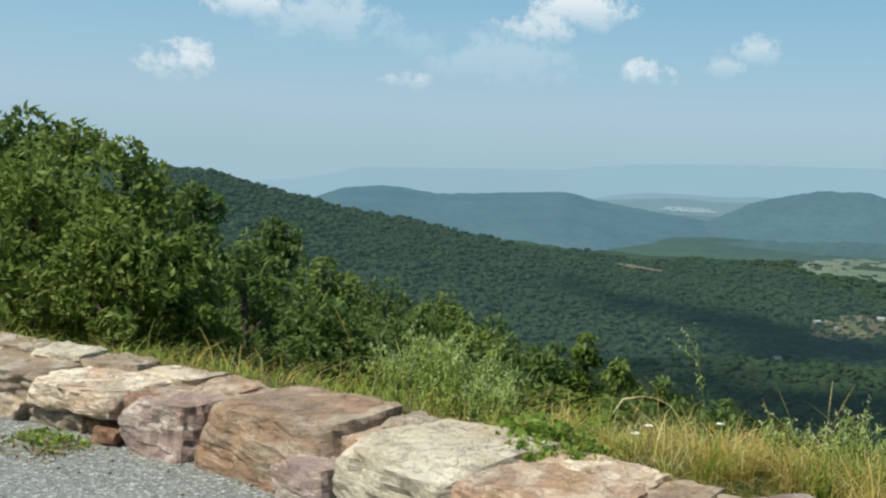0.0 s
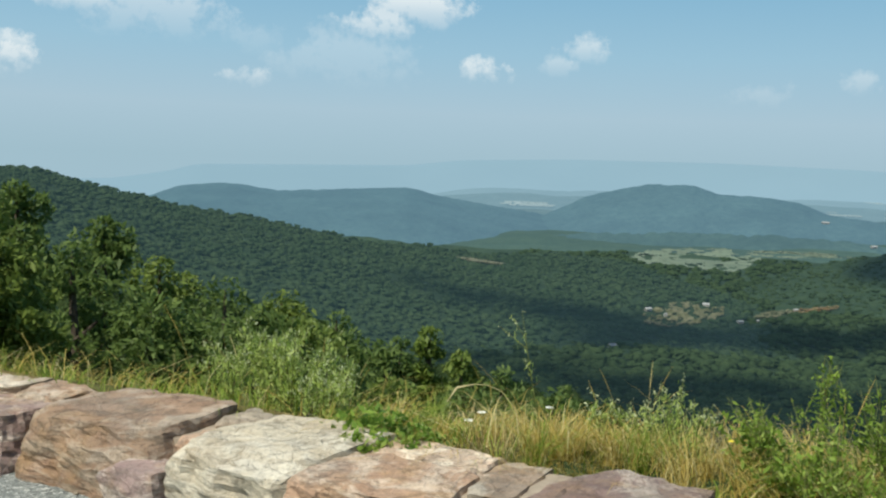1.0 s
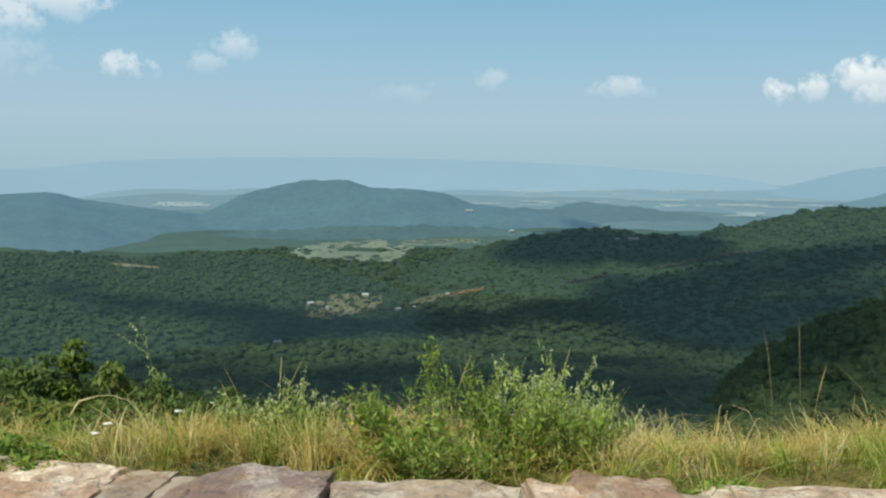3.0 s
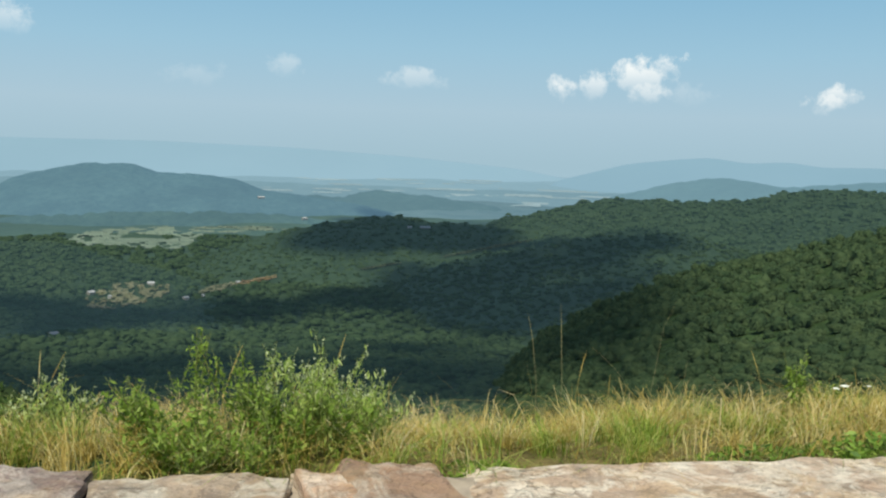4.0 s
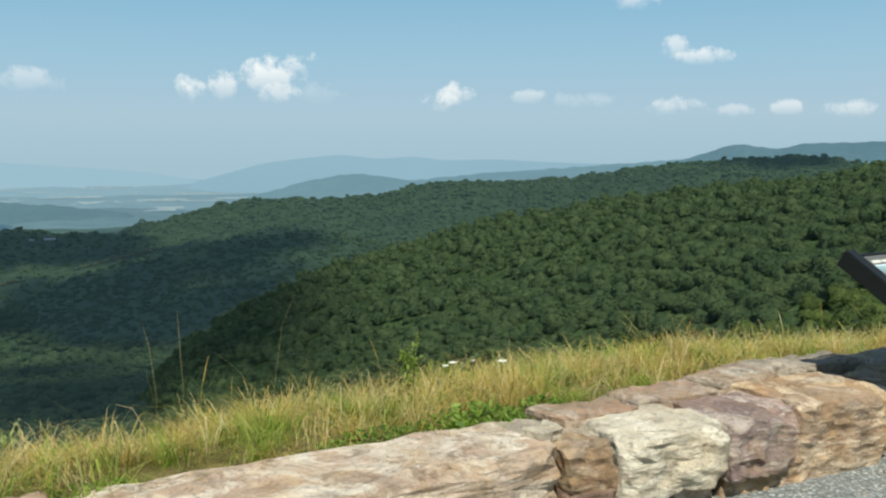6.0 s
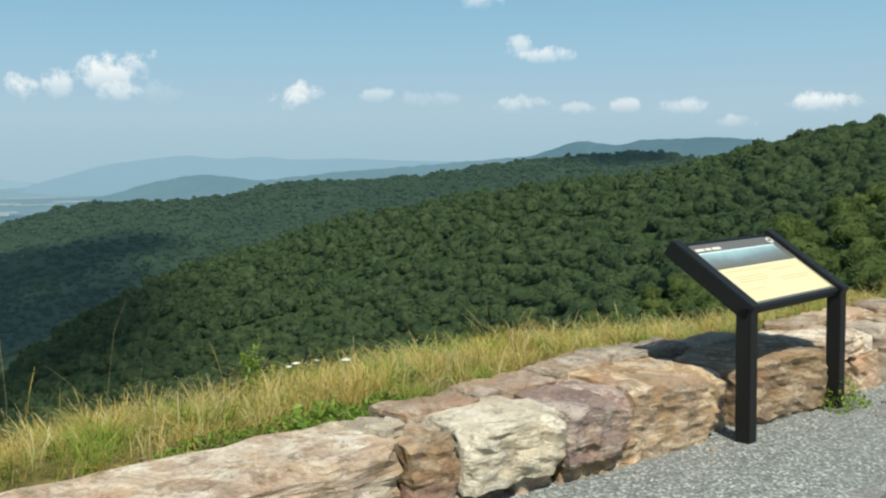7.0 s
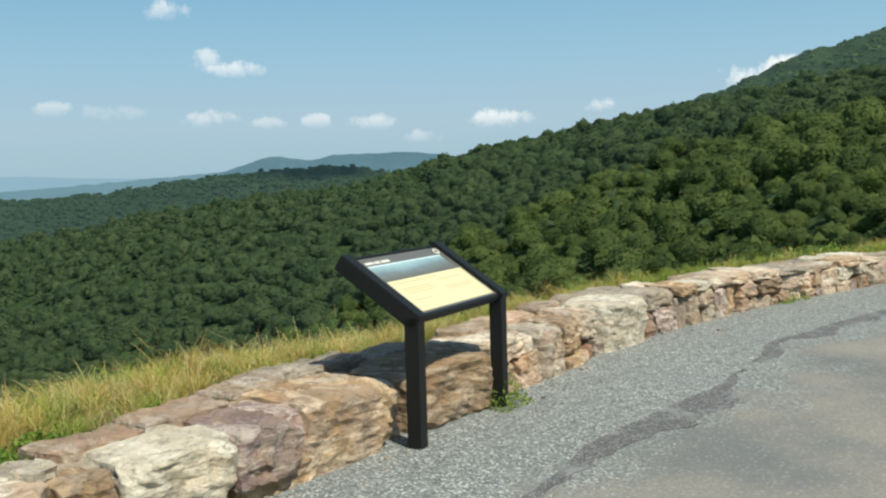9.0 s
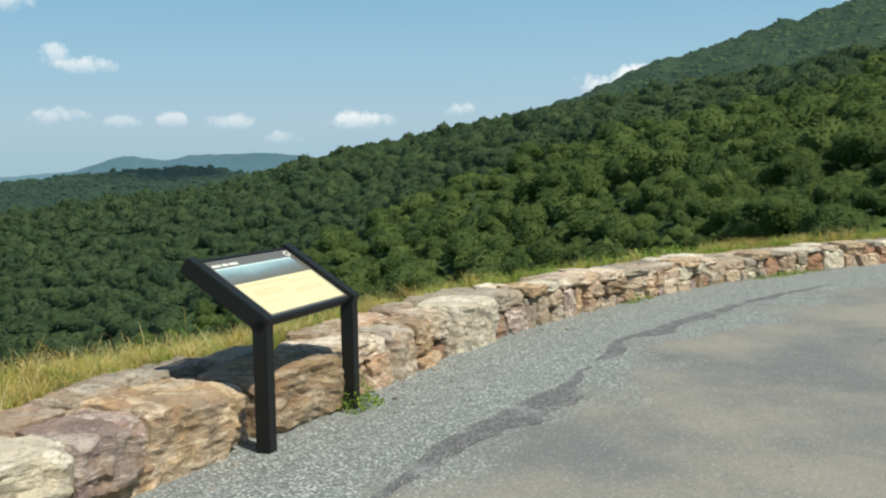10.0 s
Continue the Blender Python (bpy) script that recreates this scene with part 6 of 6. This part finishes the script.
bank_weed(77.6, 0.9, 0.44, 0.09, 6, fresh, "slender leafy green weed", 0.026)
bank_weed(80.5, 1.2, 0.22, 0.16, 7, fresh, "low leafy green weed", 0.03)
bank_weed(47.5, 0.8, 0.18, 0.1, 4, fresh, "low leafy green weed", 0.03)

stalk_rng = np.random.default_rng(91)
stalk_v, stalk_f = [], []
for s, d, h in zip(stalk_rng.uniform(9, 25, 170), stalk_rng.uniform(0.9, 2.3, 170), stalk_rng.uniform(0.24, 0.52, 170)):
    x, y, z = bank_place(s, d)
    a = stalk_rng.uniform(0, 2 * np.pi)
    lean = h * stalk_rng.uniform(0.1, 1.0)
    side = np.array([-math.sin(a), math.cos(a), 0])
    n0 = len(stalk_v)
    for t, w in ((0, 0.0011), (0.35, 0.0009), (0.7, 0.0007), (0.78, 0.0018), (0.9, 0.0015), (1.0, 0.0005)):
        c = np.array([x + math.cos(a) * lean * t**2, y + math.sin(a) * lean * t**2, z + h * t])
        stalk_v += [c - side * w, c + side * w]
    stalk_f += [(n0 + 2 * k, n0 + 2 * k + 1, n0 + 2 * k + 3, n0 + 2 * k + 2) for k in range(5)]
tagged(fast_mesh("grass_stalks", stalk_v, stalk_f, dry), "tall dry grass stalks with seed heads", "grass", kind="stuff")

white_petal = plain("white_petal", (0.80, 0.80, 0.72), 0.7, 0.2, 60, 0.1)


def umbel(x, y, height, radius, seed):
    """A flat white flower head on a thin stem."""
    rng = np.random.default_rng(seed)
    z = float(ground_height(np.array([math.degrees(math.atan2(x, y))]), np.array([math.hypot(x, y)]))[0])
    height = height - z
    root = tagged(new("wild_carrot"), "white wild carrot flower head on a thin stem", "flower", "white flowers")
    root.matrix_world = pose(x, y, z)
    bm = bmesh.new()
    tube(bm, (0, 0, -0.02), (0.01, 0, height * 0.6), 0.003, 0.0025, 5)
    tube(bm, (0.01, 0, height * 0.6), (0.0, 0.01, height), 0.0025, 0.002, 5)
    part("stem", bm, weed_stem, root)
    bm = bmesh.new()
    for _ in range(48):
        a, q = rng.uniform(0, 6.28), radius * math.sqrt(rng.uniform(0, 1))
        bmesh.ops.create_icosphere(bm, subdivisions=1, radius=radius * 0.24, matrix=pose(q * math.cos(a), q * math.sin(a), height + 0.012 - q * 0.2) @ Matrix.Diagonal((1, 1, 0.5, 1)))
    part("flower_head", bm, white_petal, root)


for k, (x, y, top, rad) in enumerate([(5.69, 2.14, 0.43, 0.024), (5.82, 1.87, 0.44, 0.026), (5.75, 2.03, 0.44, 0.012), (5.67, 2.18, 0.41, 0.018), (1.15, 4.60, 0.33, 0.022), (1.21, 4.60, 0.37, 0.020), (1.53, 4.52, 0.41, 0.018), (3.00, 3.67, 0.46, 0.022), (3.01, 3.60, 0.50, 0.012)]):
    umbel(x, y, top, rad, 700 + k)


yellow_petal = plain("yellow_petal", (0.85, 0.72, 0.06), 0.6, 0.2, 60, 0.1)


def yellow_flower(x, y, top, seed):
    """A small yellow flower on a thin stem."""
    z = float(ground_height(np.array([math.degrees(math.atan2(x, y))]), np.array([math.hypot(x, y)]))[0])
    root = tagged(new("wildflower"), "small yellow wildflower on a thin stem", "flower", "yellow flowers")
    root.matrix_world = pose(x, y, z)
    bm = bmesh.new()
    tube(bm, (0, 0, -0.02), (0, 0, top - z), 0.002, 0.0015, 5)
    part("stem", bm, weed_stem, root)
    bm = bmesh.new()
    for k in range(5):
        a = k * 1.257 + seed
        bmesh.ops.create_icosphere(bm, subdivisions=1, radius=0.008, matrix=pose(0.008 * math.cos(a), 0.008 * math.sin(a), top - z) @ Matrix.Diagonal((1, 1, 0.5, 1)))
    part("petals", bm, yellow_petal, root)


for k, (x, y, top) in enumerate([(2.28, 4.09, 0.36), (2.36, 4.05, 0.38), (2.43, 4.01, 0.37)]):
    yellow_flower(x, y, top, k)

straw_mat = plain("pale_straw", (0.60, 0.51, 0.28), 0.7, 0.2, 30, 0.15)

stalk_mat = plain("dull_stalk", (0.30, 0.27, 0.13), 0.8, 0.2, 30, 0.2)
TALL = "tall thin dry grass stalk leaning in the wind"


def straw(points, radius, label):
    """One stalk, thick in its drooping head."""
    root = tagged(new("grass_stalk", None), label, "grass", "single stalks")
    base = Vector(points[0])
    root.matrix_world = pose(*base)
    bm = bmesh.new()
    for k in range(len(points) - 1):
        tube(bm, Vector(points[k]) - base, Vector(points[k + 1]) - base, radius[k], radius[k + 1], 6)
    part("stalk", bm, stalk_mat if label == TALL else straw_mat, root)


straw([(1.42, 4.54, 0.22), (1.37, 4.56, 0.40), (1.31, 4.60, 0.48), (1.24, 4.62, 0.508), (1.18, 4.64, 0.51), (1.09, 4.65, 0.49), (1.04, 4.64, 0.42)], [0.0015, 0.0014, 0.0013, 0.0013, 0.0016, 0.0055, 0.0016], "dry stalk arching over with a drooping seed head")
straw([(2.80, 3.64, 0.22), (2.84, 3.61, 0.31), (2.88, 3.59, 0.37)], [0.004, 0.004, 0.0035], "pale broken straw standing in the grass")
straw([(1.33, 4.33, 0.25), (1.33, 4.34, 0.32), (1.32, 4.37, 0.43)], [0.003, 0.003, 0.0025], "pale broken straw standing in the grass")

straw([(4.05, 3.02, 0.08), (4.05, 3.02, 0.5), (4.03, 3.04, 0.74), (4.01, 3.06, 0.86)], [0.0009, 0.0008, 0.0013, 0.0004], TALL)
straw([(4.17, 2.95, 0.08), (4.17, 2.95, 0.52), (4.16, 2.96, 0.80), (4.15, 2.96, 0.92)], [0.0009, 0.0008, 0.0013, 0.0004], TALL)
straw([(4.56, 2.70, 0.08), (4.58, 2.68, 0.45), (4.61, 2.64, 0.80), (4.64, 2.58, 0.96)], [0.0009, 0.0008, 0.0007, 0.0004], TALL)
straw([(4.72, 2.60, 0.10), (4.73, 2.59, 0.40), (4.74, 2.57, 0.62)], [0.0009, 0.0008, 0.0005], TALL)
straw([(4.62, 2.30, 0.18), (4.63, 2.29, 0.35), (4.63, 2.29, 0.49)], [0.0035, 0.0035, 0.003], "pale broken straw standing in the grass")
straw([(2.74, 3.42, 0.28), (2.77, 3.40, 0.38), (2.80, 3.38, 0.46)], [0.0035, 0.004, 0.0035], "pale broken straw standing in the grass")
straw([(3.94, 2.97, 0.12), (3.92, 2.98, 0.36), (3.87, 3.01, 0.47), (3.80, 3.05, 0.50)], [0.002, 0.0017, 0.0014, 0.0008], "dry stalk arching over the bank")


def creeper(s0, s1, d0, d1, z0, z1, count, leaf, label, seed, mat=None):
    """A mat of creeper leaves; the mound is higher in its middle."""
    rng = np.random.default_rng(seed)
    pts = []
    for _ in range(count):
        u, w = rng.uniform(-1, 1), rng.uniform(-1, 1)
        s, d = (s0 + s1) / 2 + u * (s1 - s0) / 2, (d0 + d1) / 2 + w * (d1 - d0) / 2
        p, a, o = wall_frame(s)
        lift = (z1 - z0) * max(0.05, 1 - u * u) * max(0.1, 1 - w * w) * rng.uniform(0.2, 1.0)
        pts.append((*(p + o * d), z0 + lift))
    pts = np.array(pts)
    root = tagged(new("creeper"), label, "plant")
    root.matrix_world = pose(*pts.mean(0)[:2], z0)
    v, f = leaf_quads(pts - (*pts.mean(0)[:2], z0), leaf, rng, 0.1)
    ob = fast_mesh("leaves", v, f, mat or vine)
    ob.parent = root
    bm = bmesh.new()
    for k in range(0, count - 14, 14):
        a, b = pts[k] - (*pts.mean(0)[:2], z0), pts[k + 7] - (*pts.mean(0)[:2], z0)
        tube(bm, (a[0], a[1], a[2] * 0.5), (b[0], b[1], b[2] * 0.5), 0.002, 0.0015, 4)
    part("runner", bm, weed_stem, root)["kind"] = "stuff"


creeper(10.88, 11.6, 0.46, 0.86, 0.31, 0.47, 760, 0.028, "dark green creeper spilling over the wall's back", 801)
creeper(11.15, 11.4, 0.35, 0.55, 0.35, 0.39, 90, 0.026, "green creeper shoot lying on a cap stone", 802, fresh)
creeper(15.95, 16.6, 0.46, 0.84, 0.33, 0.46, 560, 0.025, "dark green creeper spilling over the wall's back", 803)
creeper(16.5, 16.9, 0.60, 0.88, 0.32, 0.42, 200, 0.026, "dark green creeper spilling over the wall's back", 813)
creeper(15.45, 16.0, 0.60, 0.80, 0.32, 0.40, 170, 0.024, "low green creeper behind a cap stone", 814)
creeper(16.1, 16.35, 0.45, 0.66, 0.35, 0.40, 150, 0.024, "green creeper shoot lying on a cap stone", 804, fresh)
creeper(14.25, 14.6, 0.6, 0.8, 0.30, 0.37, 135, 0.022, "green creeper behind a cap stone", 805, fresh)
creeper(8.45, 8.98, -0.32, -0.02, 0.0, 0.10, 300, 0.02, "small green weed at the wall's foot", 806, fresh)
creeper(8.4, 9.05, -0.46, -0.04, 0.008, 0.03, 260, 0.018, "brown dead leaves lying at the wall's foot", 811, dead)
creeper(19.52, 19.95, -0.26, 0.02, 0.0, 0.26, 380, 0.019, "small green weed at the sign post's foot", 807, fresh)
creeper(25.4, 26.1, -0.14, 0.04, 0.0, 0.10, 150, 0.022, "small green weed at the wall's foot", 808, fresh)
creeper(28.5, 30.5, -0.22, 0.02, 0.0, 0.07, 360, 0.022, "low green weeds along the wall's foot", 809, fresh)
creeper(26.5, 29.5, 0.75, 1.3, 0.25, 0.5, 630, 0.038, "leafy green plants behind the wall", 810, fresh)


# ---- cumulus clouds overhead, whose shadows lie on the valley ----
cloud_mat = plain("cloud_white", (0.85, 0.86, 0.88), 1.0, 0.0, 0.01, 0.03)
cloud_shape, cloud_face = ico(1)


def cloud(az, half_az, el0, el1, seed):
    """A ragged bank of cumulus between the sun and the land that the overlook sees round az, between two elevations."""
    rng = np.random.default_rng(seed)
    vs, fs, n = [], [], 0
    first = None
    for _ in range(64):
        a, q = rng.uniform(0, 2 * np.pi), math.sqrt(rng.uniform(0, 1))
        u = az + math.cos(a) * q * half_az
        r, z = sight(u, (el0 + el1) / 2 + math.sin(a) * q * (el1 - el0) / 2)
        t = sky_vector(u, 0) * r
        c = Vector((t.x, t.y, z)) + SUN * ((4200 - z) / SUN.z) + Vector((0, 0, rng.uniform(0, 25)))
        first = first or c
        rad = rng.uniform(0.18, 0.32) * r * math.sin(radians(half_az))
        vs.append(cloud_shape * (rad, rad, rad * 0.5) + tuple(c - first))
        fs.append(cloud_face + n)
        n += len(cloud_shape)
    ob = fast_mesh("cloud", np.concatenate(vs), np.concatenate(fs), cloud_mat, True)
    ob.location = first
    return tagged(ob, "white cumulus cloud high over the valley", "cloud", kind="structure")


for k, (az, half, e0, e1) in enumerate([(40.3, 5.2, -5.5, -3.25), (43.5, 3.5, -5.2, -3.5), (38.0, 3.0, -5.6, -3.6), (45.0, 2.6, -4.6, -3.5), (36.4, 2.4, -5.6, -4.0), (44.5, 4.5, -7.6, -5.9), (49.5, 4.5, -6.2, -4.4), (54.5, 2.8, -5.0, -3.7), (42, 7.0, -9.3, -7.3), (50, 5.0, -8.8, -6.2), (30.5, 6.0, -9.7, -8.5), (23.5, 4.0, -9.9, -8.7), (18.5, 3.5, -9.0, -7.9), (13.5, 2.4, -8.3, -7.4), (9.6, 1.5, -7.4, -6.3), (21, 3.0, -10.6, -9.4), (28, 9.0, -15.5, -11.6), (41, 7.0, -14.5, -11.0), (50, 4.0, -13.0, -9.5), (15, 5.0, -13.5, -11.0), (83, 3.0, -0.2, 0.5), (49, 4.0, -10.0, -8.5), (54.5, 4.0, -13.0, -6.6), (46, 4.0, -12.5, -9.0), (52.6, 2.6, -11.5, -7.4), (55.0, 1.8, -8.0, -5.6), (53.0, 3.2, -12.5, -6.6), (51.0, 2.2, -12.0, -8.2), (56.0, 2.0, -9.5, -6.2)]):
    cloud(az, half, e0, e1, 900 + k)
